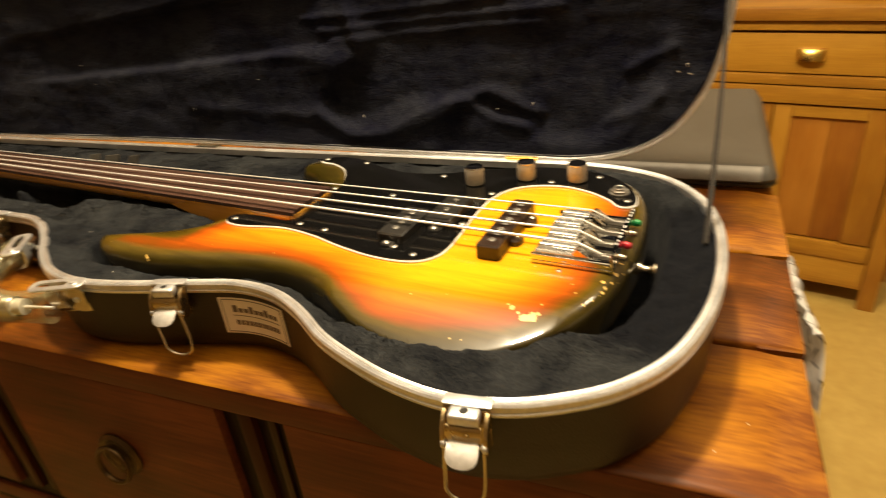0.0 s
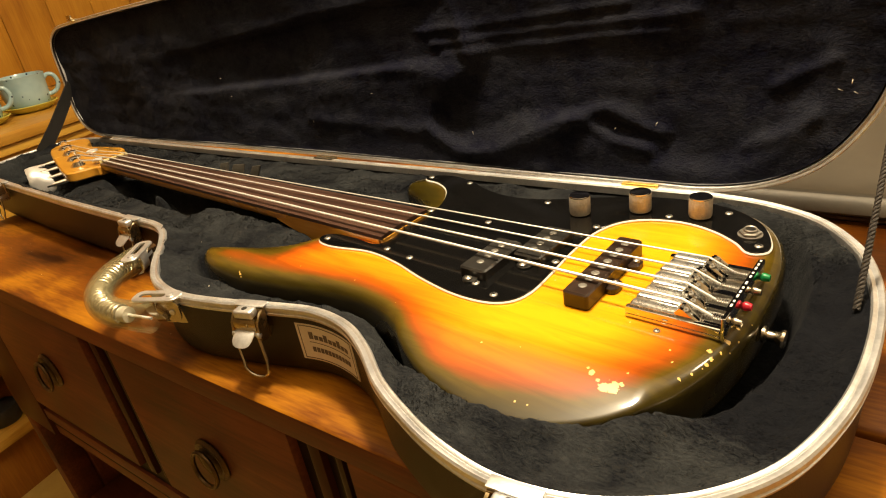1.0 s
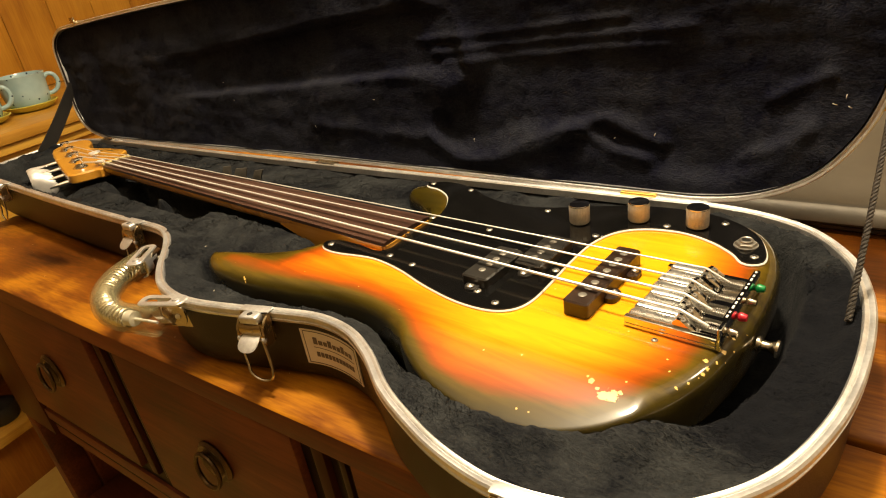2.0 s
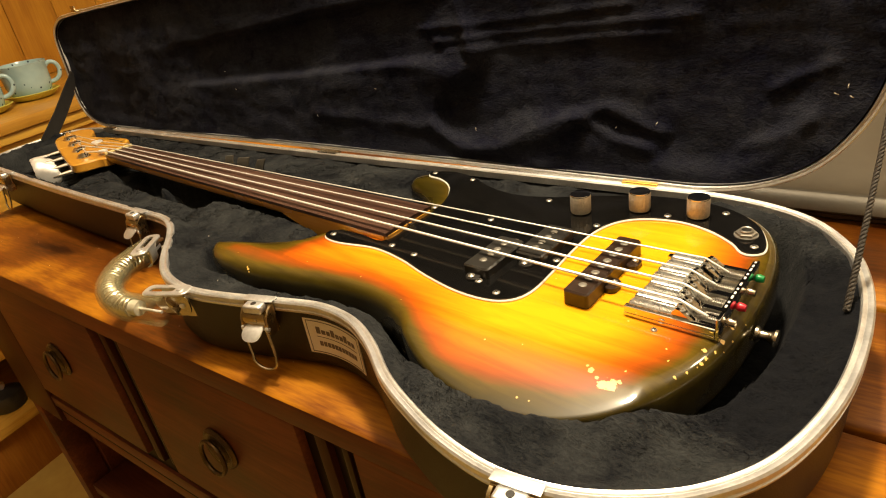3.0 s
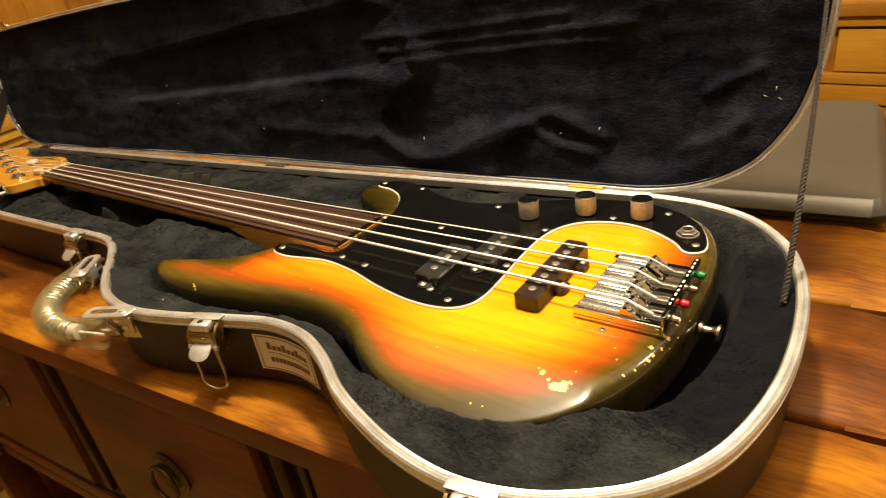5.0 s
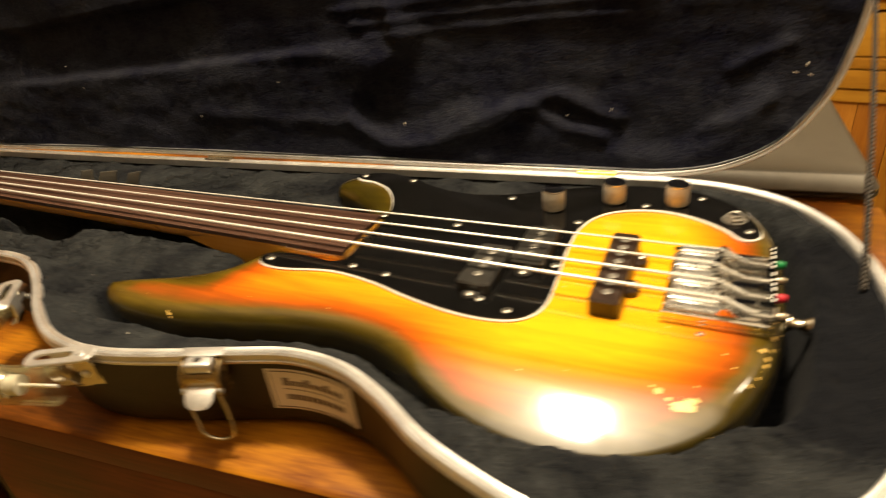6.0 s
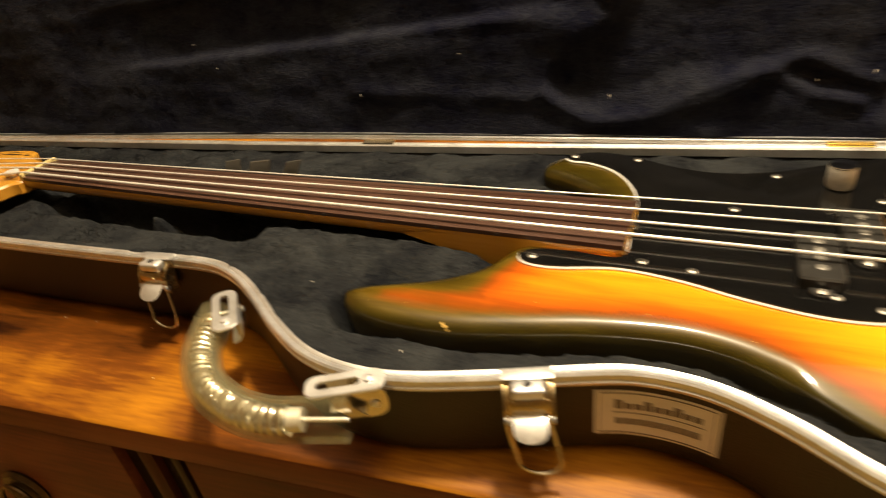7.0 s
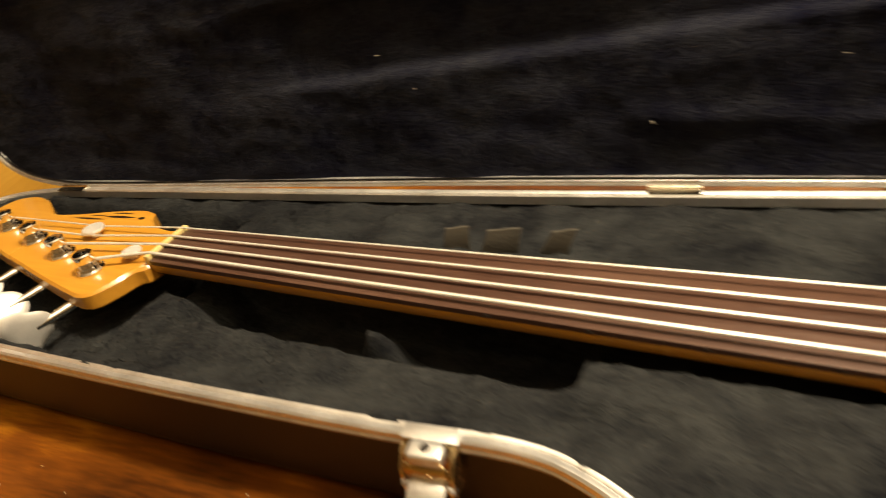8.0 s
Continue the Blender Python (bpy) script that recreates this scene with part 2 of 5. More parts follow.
BLUE = surf("blue_glaze", (0.01, 0.02, 0.08), (0.02, 0.05, 0.16), 0.15, 0, 20)
LIME = surf("yellow_green_glaze", (0.45, 0.42, 0.05), (0.58, 0.54, 0.10), 0.25, 0, 30)


def spotted_glaze():
    m, t, b = tree_of("spotted_glaze")
    v = spot(t)
    vor = node(t, "ShaderNodeTexVoronoi", Vector=v, Scale=62.0, Randomness=1.0)
    dots = calc(t, "LESS_THAN", vor.outputs["Distance"], 0.16)
    n = node(t, "ShaderNodeTexNoise", Vector=v, Scale=18.0, Detail=4.0).outputs[0]
    base = ramp(t, n, [(0.3, (0.24, 0.35, 0.37)), (0.7, (0.34, 0.46, 0.47))])
    t.links.new(mix(t, dots, base, (0.03, 0.045, 0.07)), b.inputs["Base Color"])
    b.inputs["Roughness"].default_value = 0.22
    return m


def checked_cloth():
    m, t, b = tree_of("checked_cotton")
    c = t.nodes.new("ShaderNodeTexCoord")
    s = t.nodes.new("ShaderNodeSeparateXYZ")
    t.links.new(c.outputs["Object"], s.inputs[0])
    lines = None
    for axis in ("Y", "Z"):
        f = calc(t, "FRACT", calc(t, "MULTIPLY", s.outputs[axis], 34.0))
        k = calc(t, "LESS_THAN", f, 0.06)
        lines = k if lines is None else calc(t, "MAXIMUM", lines, k)
    n = node(t, "ShaderNodeTexNoise", Vector=c.outputs["Object"], Scale=700.0, Detail=2.0).outputs[0]
    base = ramp(t, n, [(0.3, (0.80, 0.79, 0.76)), (0.7, (0.90, 0.89, 0.86))])
    t.links.new(mix(t, lines, base, (0.04, 0.04, 0.045)), b.inputs["Base Color"])
    b.inputs["Roughness"].default_value = 0.9
    t.links.new(node(t, "ShaderNodeBump", Height=n, Strength=0.4, Distance=0.001).outputs[0], b.inputs["Normal"])
    return m


TAN_CLOTH = surf("tan_cloth", (0.040, 0.035, 0.027), (0.068, 0.060, 0.046), 0.85, 0, 60, 0.3, 500)
GLAZE = spotted_glaze()
CHECK = checked_cloth()


def plush(name, dark, light, flat=()):
    """Short black pile: soft sheen, uneven nap, with patches (x, y, radius) of shade put into the colour."""
    m, t, b = tree_of(name)
    v = spot(t)
    big = node(t, "ShaderNodeTexNoise", Vector=v, Scale=22.0, Detail=4.0, Roughness=0.6, Distortion=0.4).outputs[0]
    nap = node(t, "ShaderNodeTexNoise", Vector=v, Scale=420.0, Detail=3.0).outputs[0]
    fleck = node(t, "ShaderNodeTexNoise", Vector=spot(t, (0.4, 1, 0.7), (0, 0, 25)), Scale=300.0, Detail=4.0, Roughness=0.65, Distortion=1.6).outputs[0]
    f = calc(t, "MULTIPLY_ADD", fleck, 0.45, calc(t, "MULTIPLY", big, 0.55))
    broad = node(t, "ShaderNodeTexNoise", Vector=v, Scale=9.0, Detail=3.0, Roughness=0.55, Distortion=0.8).outputs[0]
    f = calc(t, "ADD", f, calc(t, "MULTIPLY_ADD", broad, 0.22, -0.11))
    for x, y, r in flat:
        d = node(t, "ShaderNodeVectorMath", i0=node(t, "ShaderNodeMapping", Vector=v, Location=(-x, -y, 0), Scale=(1, 1, 0)).outputs[0])
        d.operation = "LENGTH"
        near = calc(t, "MULTIPLY_ADD", d.outputs["Value"], -1 / r, calc(t, "MULTIPLY_ADD", big, 1.2, 0.5))
        near = calc(t, "MINIMUM", calc(t, "MAXIMUM", calc(t, "MULTIPLY", near, 2.0), 0.0), 1.0)
        f = calc(t, "MULTIPLY_ADD", near, -0.16, f)
    t.links.new(ramp(t, f, [(0.38, dark), (0.63, light)]), b.inputs["Base Color"])
    b.inputs["Roughness"].default_value = 0.95
    b.inputs["Specular IOR Level"].default_value = 0.06
    b.inputs["Sheen Weight"].default_value = 0.025
    b.inputs["Sheen Roughness"].default_value = 0.45
    h = calc(t, "ADD", calc(t, "MULTIPLY", fleck, 0.9), calc(t, "MULTIPLY_ADD", nap, 0.5, calc(t, "MULTIPLY", big, 1.4)))
    t.links.new(node(t, "ShaderNodeBump", Height=h, Strength=0.55, Distance=0.003).outputs[0], b.inputs["Normal"])
    return m


# darkened at the body end: the trough's shade put into the colour
PLUSH = plush("black_plush", (0.0060, 0.0066, 0.0088), (0.0325, 0.0345, 0.0355), ((0.070, -0.060, 0.055), (0.075, 0.010, 0.050), (0.060, 0.070, 0.040)))
# lid copy of the plush: its shade and blue cast put into the colour
PLUSH_SHADED = plush("shaded_black_plush", (0.0044, 0.0048, 0.0135), (0.0205, 0.0220, 0.0300))
WEB = surf("black_webbing", (0.005, 0.0042, 0.0036), (0.016, 0.0135, 0.011), 0.8, 0, 300, 0.6, 900)
CORD_YARN = surf("dark_cord_yarn", (0.018, 0.015, 0.012), (0.06, 0.05, 0.04), 0.75, 0, 400, 0.4, 900)
PAPER = surf("printed_paper", (0.74, 0.67, 0.54), (0.84, 0.78, 0.66), 0.6, 0, 50)
INK = surf("brown_ink", (0.12, 0.09, 0.06), (0.19, 0.145, 0.10), 0.6, 0, 200)


def clear_plastic():
    """Thin clear plastic: tinted, seen straight through, with a gloss that grows at grazing angles."""
    m, t, b = tree_of("clear_yellowed_plastic")
    n = node(t, "ShaderNodeTexNoise", Vector=spot(t), Scale=60.0, Detail=3.0).outputs[0]
    thru = t.nodes.new("ShaderNodeBsdfTransparent")
    t.links.new(ramp(t, n, [(0.3, (0.965, 0.945, 0.85)), (0.7, (0.985, 0.975, 0.92))]), thru.inputs["Color"])
    b.inputs["Base Color"].default_value = (0.26, 0.235, 0.13, 1)
    b.inputs["Roughness"].default_value = 0.12
    rim = t.nodes.new("ShaderNodeLayerWeight")
    rim.inputs["Blend"].default_value = 0.5
    sh = t.nodes.new("ShaderNodeMixShader")
    t.links.new(calc(t, "MULTIPLY_ADD", calc(t, "POWER", rim.outputs["Facing"], 2.2), 0.50, 0.04), sh.inputs[0])
    t.links.new(thru.outputs[0], sh.inputs[1])
    t.links.new(b.outputs[0], sh.inputs[2])
    out = next(k for k in t.nodes if k.type == "OUTPUT_MATERIAL")
    t.links.new(sh.outputs[0], out.inputs["Surface"])
    return m


CLEAR = clear_plastic()

# ---- room ----
def slab(name, a, b, material, kind="structure", label="", category=""):
    bm = BM()
    box(bm, a, b)
    ob = part(name, bm, material)
    return tagged(ob, label, category, "", kind)


slab("floor", (-2.9, -3.9, -0.1), (3.1, 2.4, 0.0), FLOOR, label="tan speckled cork floor", category="floor")
slab("ceiling", (-2.9, -3.9, 2.58), (3.1, 2.4, 2.68), CEIL, label="white painted ceiling", category="ceiling")
slab("wall_north", (-2.9, 2.3, 0.0), (3.1, 2.4, 2.58), WALL, label="cream painted wall behind the dresser", category="wall")
slab("wall_south", (-2.9, -3.9, 0.0), (3.1, -3.8, 2.58), WALL, label="cream painted wall", category="wall")
slab("wall_west", (-2.9, -3.8, 0.0), (-2.8, 2.3, 2.58), WALL, label="cream painted wall", category="wall")
slab("wall_east", (3.0, -3.8, 0.0), (3.1, 2.3, 2.58), WALL, label="cream painted wall", category="wall")

# ---- oak sideboard ----
SB = dict(at=(0.175, -0.140, 0.0), turn=5.1)
sideboard = thing("sideboard", SB["at"], "dark-stained oak sideboard with a reddish plank top and ring pulls", "sideboard", "", SB["turn"], False)
L0, D0, TOP = -1.245, 0.86, 0.83
E0, FOOT = -1.188, 0.530
# backing behind the drawers, coloured with the slots' shade
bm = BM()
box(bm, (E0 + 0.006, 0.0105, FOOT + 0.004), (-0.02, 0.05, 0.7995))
part("front_backing", bm, OAK_RECESS_SHADE, sideboard, "backing between the drawers with the recess shade in its colour")
bm = BM()
box(bm, (E0, 0.0015, 0.8030), (-0.002, 0.034, 0.8270), 0.002)
part("top_rail", bm, OAK_DARK, sideboard)
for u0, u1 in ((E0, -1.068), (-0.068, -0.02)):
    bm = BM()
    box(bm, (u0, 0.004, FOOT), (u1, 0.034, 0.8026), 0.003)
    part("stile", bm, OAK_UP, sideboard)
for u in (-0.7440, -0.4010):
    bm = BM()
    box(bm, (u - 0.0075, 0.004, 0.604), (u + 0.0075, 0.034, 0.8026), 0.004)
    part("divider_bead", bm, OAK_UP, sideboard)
    # bead inside the slot, shade painted into it
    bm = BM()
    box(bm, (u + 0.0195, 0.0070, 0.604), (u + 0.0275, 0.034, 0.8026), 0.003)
    part("inner_bead", bm, OAK_SLOT_SHADE, sideboard)
bm = BM()
for z0, z1, v in ((FOOT, 0.551, 0.010), (0.551, 0.563, 0.016), (0.563, 0.584, 0.006), (0.584, 0.600, 0.014)):
    box(bm, (-1.068, v, z0), (-0.068, 0.034, z1), 0.003)
part("bottom_rail", bm, OAK_DARK, sideboard)
for u in (E0 + 0.012, -0.05):
    bm = BM()
    box(bm, (u - 0.01, 0.051, 0.0), (u + 0.03, 0.80, 0.80), 0.002)
    part("side_panel", bm, OAK_DARK, sideboard)
bm = BM()
box(bm, (E0 + 0.012, 0.80, 0.0), (-0.03, 0.82, 0.80))
part("back_panel", bm, OAK_DARK, sideboard)
# underside panel in the same painted shade
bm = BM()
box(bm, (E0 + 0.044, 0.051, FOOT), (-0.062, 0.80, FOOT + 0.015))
part("bottom_panel", bm, OAK_RECESS_SHADE, sideboard)
for u in (E0 + 0.001, -0.055):
    bm = BM()
    box(bm, (u, 0.006, 0.0), (u + 0.030, 0.050, FOOT - 0.001), 0.003)
    part("leg", bm, OAK_DARK, sideboard)
for z in (0.315, 0.060):
    bm = BM()
    box(bm, (E0 + 0.044, 0.012, z), (-0.062, 0.799, z + 0.024), 0.003)
    part("lower_shelf", bm, OAK_DARK, sideboard)


def ring_pull(parent, u, z, v):
    bm = BM()
    m = pose(u, v, z, 90, 0, 0)
    lathe(bm, [(0.0, -0.001), (0.0235, -0.001), (0.025, 0.002), (0.022, 0.005), (0.017, 0.004), (0.015, 0.006), (0.006, 0.009), (0.0, 0.010)], 28, m)
    plate_ob = part("pull_plate", bm, OLD_BRASS, parent, "dark bronze ring pull")
    bm = BM()
    tube(bm, [(u + 0.0185 * math.sin(a), v - 0.010 - 0.004 * (1 - math.cos(a)) / 2, z - 0.0035 + 0.0195 * math.cos(a)) for a in np.linspace(0, 2 * math.pi, 28, endpoint=False)], 0.0024, 8, True)
    part("pull_ring", bm, OLD_BRASS, parent)


for u in (-0.9095, -0.5665, -0.2235):
    bm = BM()
    box(bm, (u - 0.1385 - (0.010 if u < -0.8 else 0.0), 0.0022, 0.604), (u + 0.1385, 0.034, 0.8026), 0.0025)
    dr = part("drawer_front", bm, OAK_DARK, sideboard)
    ring_pull(dr, u, 0.712, 0.0022)

# ---- guitar case ----
CASE = [(0.104, -0.020), (0.101, 0.035), (0.092, 0.079), (0.076, 0.117), (0.045, 0.152), (0.003, 0.170), (-0.045, 0.1745), (-0.095, 0.1705),
        (-0.25, 0.156), (-0.45, 0.137), (-0.65, 0.119), (-0.85, 0.103), (-1.05, 0.087), (-1.108, 0.079), (-1.150, 0.065), (-1.174, 0.042), (-1.183, 0.003), (-1.177, -0.050),
        (-1.160, -0.092), (-1.126, -0.114), (-1.08, -0.118), (-1.00, -0.118), (-0.80, -0.1125), (-0.64, -0.1045), (-0.565, -0.0985), (-0.530, -0.1045),
        (-0.497, -0.122), (-0.460, -0.1475), (-0.425, -0.166), (-0.390, -0.173), (-0.355, -0.1705), (-0.308, -0.157), (-0.270, -0.1435), (-0.235, -0.1335),
        (-0.200, -0.135), (-0.167, -0.148), (-0.133, -0.168), (-0.100, -0.181), (-0.066, -0.1905), (-0.028, -0.194), (0.007, -0.187), (0.036, -0.1725),
        (0.064, -0.150), (0.087, -0.115), (0.100, -0.068)]
OUT = smooth_line(CASE, 420)
RIMZ = 0.898

case = thing("guitar_case", (-0.5, 0.0, TOP), "open black hard-shell guitar case with silvery metal rim and black plush", "guitar case")
bm = BM()
loft(bm, [[(x, y, z) for x, y in inset(OUT, d)] for d, z in ((0.007, 0.8905), (0.0018, 0.8905), (0.0028, 0.862), (0.0035, 0.842), (0.006, 0.8345), (0.012, 0.8305), (0.02, 0.830))], True, False, True)
part("shell", bm, SHELL, case, "black grained vinyl shell")
RIM = ((0.0078, 0.890), (0.0002, 0.8893), (-0.0004, 0.8915), (0.0006, 0.8922), (0.0006, 0.8930), (-0.0004, 0.8937), (-0.0002, 0.8968), (0.0010, 0.898), (0.0034, 0.8977), (0.0042, 0.8971), (0.0050, 0.8978), (0.0068, 0.898), (0.0078, 0.8968), (0.0078, 0.890))
bm = BM()
rows = loft(bm, [[(x, y, z) for x, y in inset(OUT, d)] for d, z in RIM])
part("rim", bm, STEEL, case, "worn silvery aluminium rim")

# outline of the body, used by the lining as well
BODY = [(-0.4305, -0.103), (-0.4255, -0.113), (-0.410, -0.1205), (-0.385, -0.1245), (-0.346, -0.1235), (-0.307, -0.1155), (-0.262, -0.1050), (-0.220, -0.1005),
        (-0.192, -0.1045), (-0.170, -0.1140), (-0.148, -0.1270), (-0.125, -0.1380), (-0.100, -0.1450), (-0.070, -0.1475), (-0.036, -0.1420), (-0.009, -0.1290),
        (0.012, -0.1100), (0.027, -0.0830), (0.037, -0.0480), (0.042, 0.000), (0.041, 0.050), (0.034, 0.092), (0.019, 0.124), (-0.006, 0.1435), (-0.045, 0.1520),
        (-0.090, 0.1470), (-0.130, 0.1310), (-0.168, 0.1125), (-0.205, 0.1050), (-0.238, 0.1115), (-0.270, 0.1260), (-0.300, 0.1315), (-0.328, 0.1235),
        (-0.344, 0.106), (-0.343, 0.092), (-0.331, 0.0845), (-0.310, 0.0735), (-0.288, 0.0570), (-0.277, 0.0420), (-0.277, 0.0315), (-0.300, 0.0), (-0.333, -0.0300),
        (-0.340, -0.0430), (-0.350, -0.0590), (-0.372, -0.0740), (-0.399, -0.0850), (-0.419, -0.0930)]
BOUT = smooth_line(BODY, 300)


def neck_half(x):
    return 0.0215 + (0.031 - 0.0215) * (x + 0.864) / (0.864 - 0.259)


def field(bm, P, size, height, place):
    """A height field over the outline P on a square mesh."""
    lo, hi = P.min(0) - size, P.max(0) + size
    nx, ny = int((hi[0] - lo[0]) / size) + 1, int((hi[1] - lo[1]) / size) + 1
    gx, gy = np.meshgrid(lo[0] + size * np.arange(nx), lo[1] + size * np.arange(ny), indexing="ij")
    Q = np.stack([gx.ravel(), gy.ravel()], 1)
    ok = inside(P, Q)
    h = height(Q)
    vs = [bm.verts.new(place(q, z)) if k else None for q, z, k in zip(Q, h, ok)]
    for i in range(nx - 1):
        for j in range(ny - 1):
            four = [vs[a * ny + b] for a, b in ((i, j), (i + 1, j), (i + 1, j + 1), (i, j + 1))]
            if all(four):
                bm.faces.new(four)
    return lo, size, h.reshape(nx, ny)


def lining_height(Q):
    x, y = Q[:, 0], Q[:, 1]
    db = gap(BOUT, Q) * np.where(inside(BOUT, Q), -1, 1)
    z = np.full(len(Q), 0.8885)
    z -= 0.003 * step(0.0, 0.03, gap(OUT, Q)) * step(-0.45, -0.40, x)
    # snug along the sides of the body, a wider dark gap behind its lower end
    wide = step(-0.015, 0.03, x) * step(-0.120, -0.070, y)
    slack = step(-0.37, -0.29, x) * (1 - step(-0.150, -0.115, x)) * step(-0.05, -0.08, y)
    tip = (1 - step(-0.420, -0.385, x)) * step(-0.06, -0.08, y)
    near, far = -0.002 + 0.008 * wide + 0.0020 * slack + 0.0040 * tip, 0.004 + 0.015 * wide + 0.0040 * slack + 0.0090 * tip
    # the plush swells up against the near lower bout
    swell = step(-0.16, -0.11, x) * (1 - step(0.015, 0.045, x)) * step(-0.07, -0.10, y)
    z += 0.0065 * swell * (1 - step(0.0, 0.028, db))
    near, far = near - 0.003 * swell, far - 0.004 * swell
    z += (0.8555 - 0.019 * np.maximum(np.maximum(wide, slack), 0.6 * tip) - z) * (1 - step(near, far, db))
    # slot of the neck, well beside it, hollow of the head
    slot = (1 - step(0.001, 0.010, np.abs(y) - neck_half(x))) * step(-0.87, -0.86, x) * (1 - step(-0.34, -0.33, x))
    z -= slot * np.maximum(z - 0.872, 0)
    bed = step(-0.57, -0.53, x) * (1 - step(-0.37, -0.34, x)) * (1 - step(0.05, 0.075, np.abs(y)))
    z += bed * np.maximum(0.8935 - z, 0) * step(0.0005, 0.004, np.abs(y) - neck_half(x))
    well = step(-0.052, -0.042, y) * (1 - step(0.005, 0.02, y)) * step(-0.835, -0.79, x) * (1 - step(-0.56, -0.545, x))
    post = np.exp(-np.abs((x + 0.672) / 0.017) ** 1.4) * step(-0.050, -0.035, y) * (1 - step(-0.028, -0.010, y))
    z -= well * np.maximum(z - 0.842 - 0.051 * post, 0)
    head = 1 - step(0.0, 0.016, np.maximum(np.abs(x + 1.0) - 0.135, np.abs(y + 0.022) - 0.078))
    z -= head * 0.024
    # the plush swells up to the rim and spills over its inner edge here and there
    dr = gap(OUT, Q)
    spill = (1 - step(0.010, 0.024, dr)) * step(0.0026, 0.0060, dr) * (0.55 + 0.45 * (1 - step(-0.50, -0.40, x))) * (1 - step(0.03, 0.09, y) * (1 - step(-0.10, 0.0, x)))
    z += spill * np.maximum(0.8972 + 0.0030 * rough_noise(x, y, 62, 4.5) + 0.0012 * rough_noise(x, y, 190, 5.5) - z, 0)
    z += 0.0038 * rough_noise(x, y, 26, 1.0) * (1 - slot) * (1 - spill) + 0.0022 * rough_noise(x, y, 75, 2.0) + 0.0012 * rough_noise(x, y, 230, 3.0)
    return np.minimum(z, 0.8960 + 0.0042 * spill)


bm = BM()
LGRID = field(bm, inset(OUT, 0.0030), 0.0026, lining_height, lambda q, z: (q[0], q[1], z))
lining = part("lining", bm, PLUSH, case, "black plush lining", 80)

# lid, turned up about the hinge line
H0, HE = Vector((-0.09, 0.1716, 0.9002)), Vector((1, 0.0883, 0)).normalized()
HF = Vector((HE.y, -HE.x, 0))
LEAN_BACK = radians(5)
LUP = Vector((0, 0, 1)) * math.cos(LEAN_BACK) - HF * math.sin(LEAN_BACK)
LBACK = -HF * math.cos(LEAN_BACK) - Vector((0, 0, 1)) * math.sin(LEAN_BACK)
LOUT = np.array([((Vector((x, y, 0)) - Vector((H0.x, H0.y, 0))).dot(HE), (Vector((x, y, 0)) - Vector((H0.x, H0.y, 0))).dot(HF)) for x, y in OUT])
LOUT[:, 1] -= 0.0046
LOUT[:, 0] -= 0.007 * step(-0.25, 0.05, LOUT[:, 0])
LOUT[:, 0] -= 0.020 * step(-0.96, -1.05, LOUT[:, 0]) * step(0.09, 0.18, LOUT[:, 1])


def lid_place(q, w):
    return H0 + HE * float(q[0]) + LUP * float(q[1]) + LBACK * float(w)


# soft folds of the lid's plush: a line along the lid, height, half width
FOLDS = (
    ([(-0.268, 0.041), (-0.227, 0.017), (-0.172, 0.023), (-0.119, 0.043), (-0.062, 0.066), (-0.031, 0.053), (-0.005, 0.045)], 0.0065, 0.0065),
    ([(-0.119, 0.043), (-0.092, 0.057), (-0.054, 0.039), (-0.018, 0.030)], 0.0050, 0.0055),
    ([(-0.279, 0.146), (-0.193, 0.149), (-0.107, 0.155), (-0.043, 0.159)], 0.0032, 0.0040),
    ([(-0.258, 0.131), (-0.167, 0.138), (-0.079, 0.143), (0.018, 0.147)], 0.0034, 0.0040),
    ([(-0.244, 0.121), (-0.130, 0.128), (-0.053, 0.132), (-0.004, 0.134)], 0.0030, 0.0045),
    ([(0.083, 0.086), (0.101, 0.097), (0.122, 0.107)], 0.0038, 0.0050),
    ([(0.063, 0.037), (0.091, 0.048), (0.113, 0.064)], 0.0038, 0.0060),
    ([(-0.460, 0.045), (-0.344, 0.041), (-0.276, 0.038)], 0.0030, 0.0080),
)
DENTS = ((-0.169, 0.112, 0.030, 0.0015), (-0.242, 0.068, 0.022, 0.003), (0.042, 0.099, 0.040, 0.004))


def gap_open(P, Q):
    best = np.full(len(Q), 9.0)
    for a, b in zip(P, P[1:]):
        ab = b - a
        t = np.clip(((Q - a) @ ab) / (ab @ ab + 1e-12), 0, 1)
        best = np.minimum(best, np.linalg.norm(Q - a - t[:, None] * ab, axis=1))
    return best


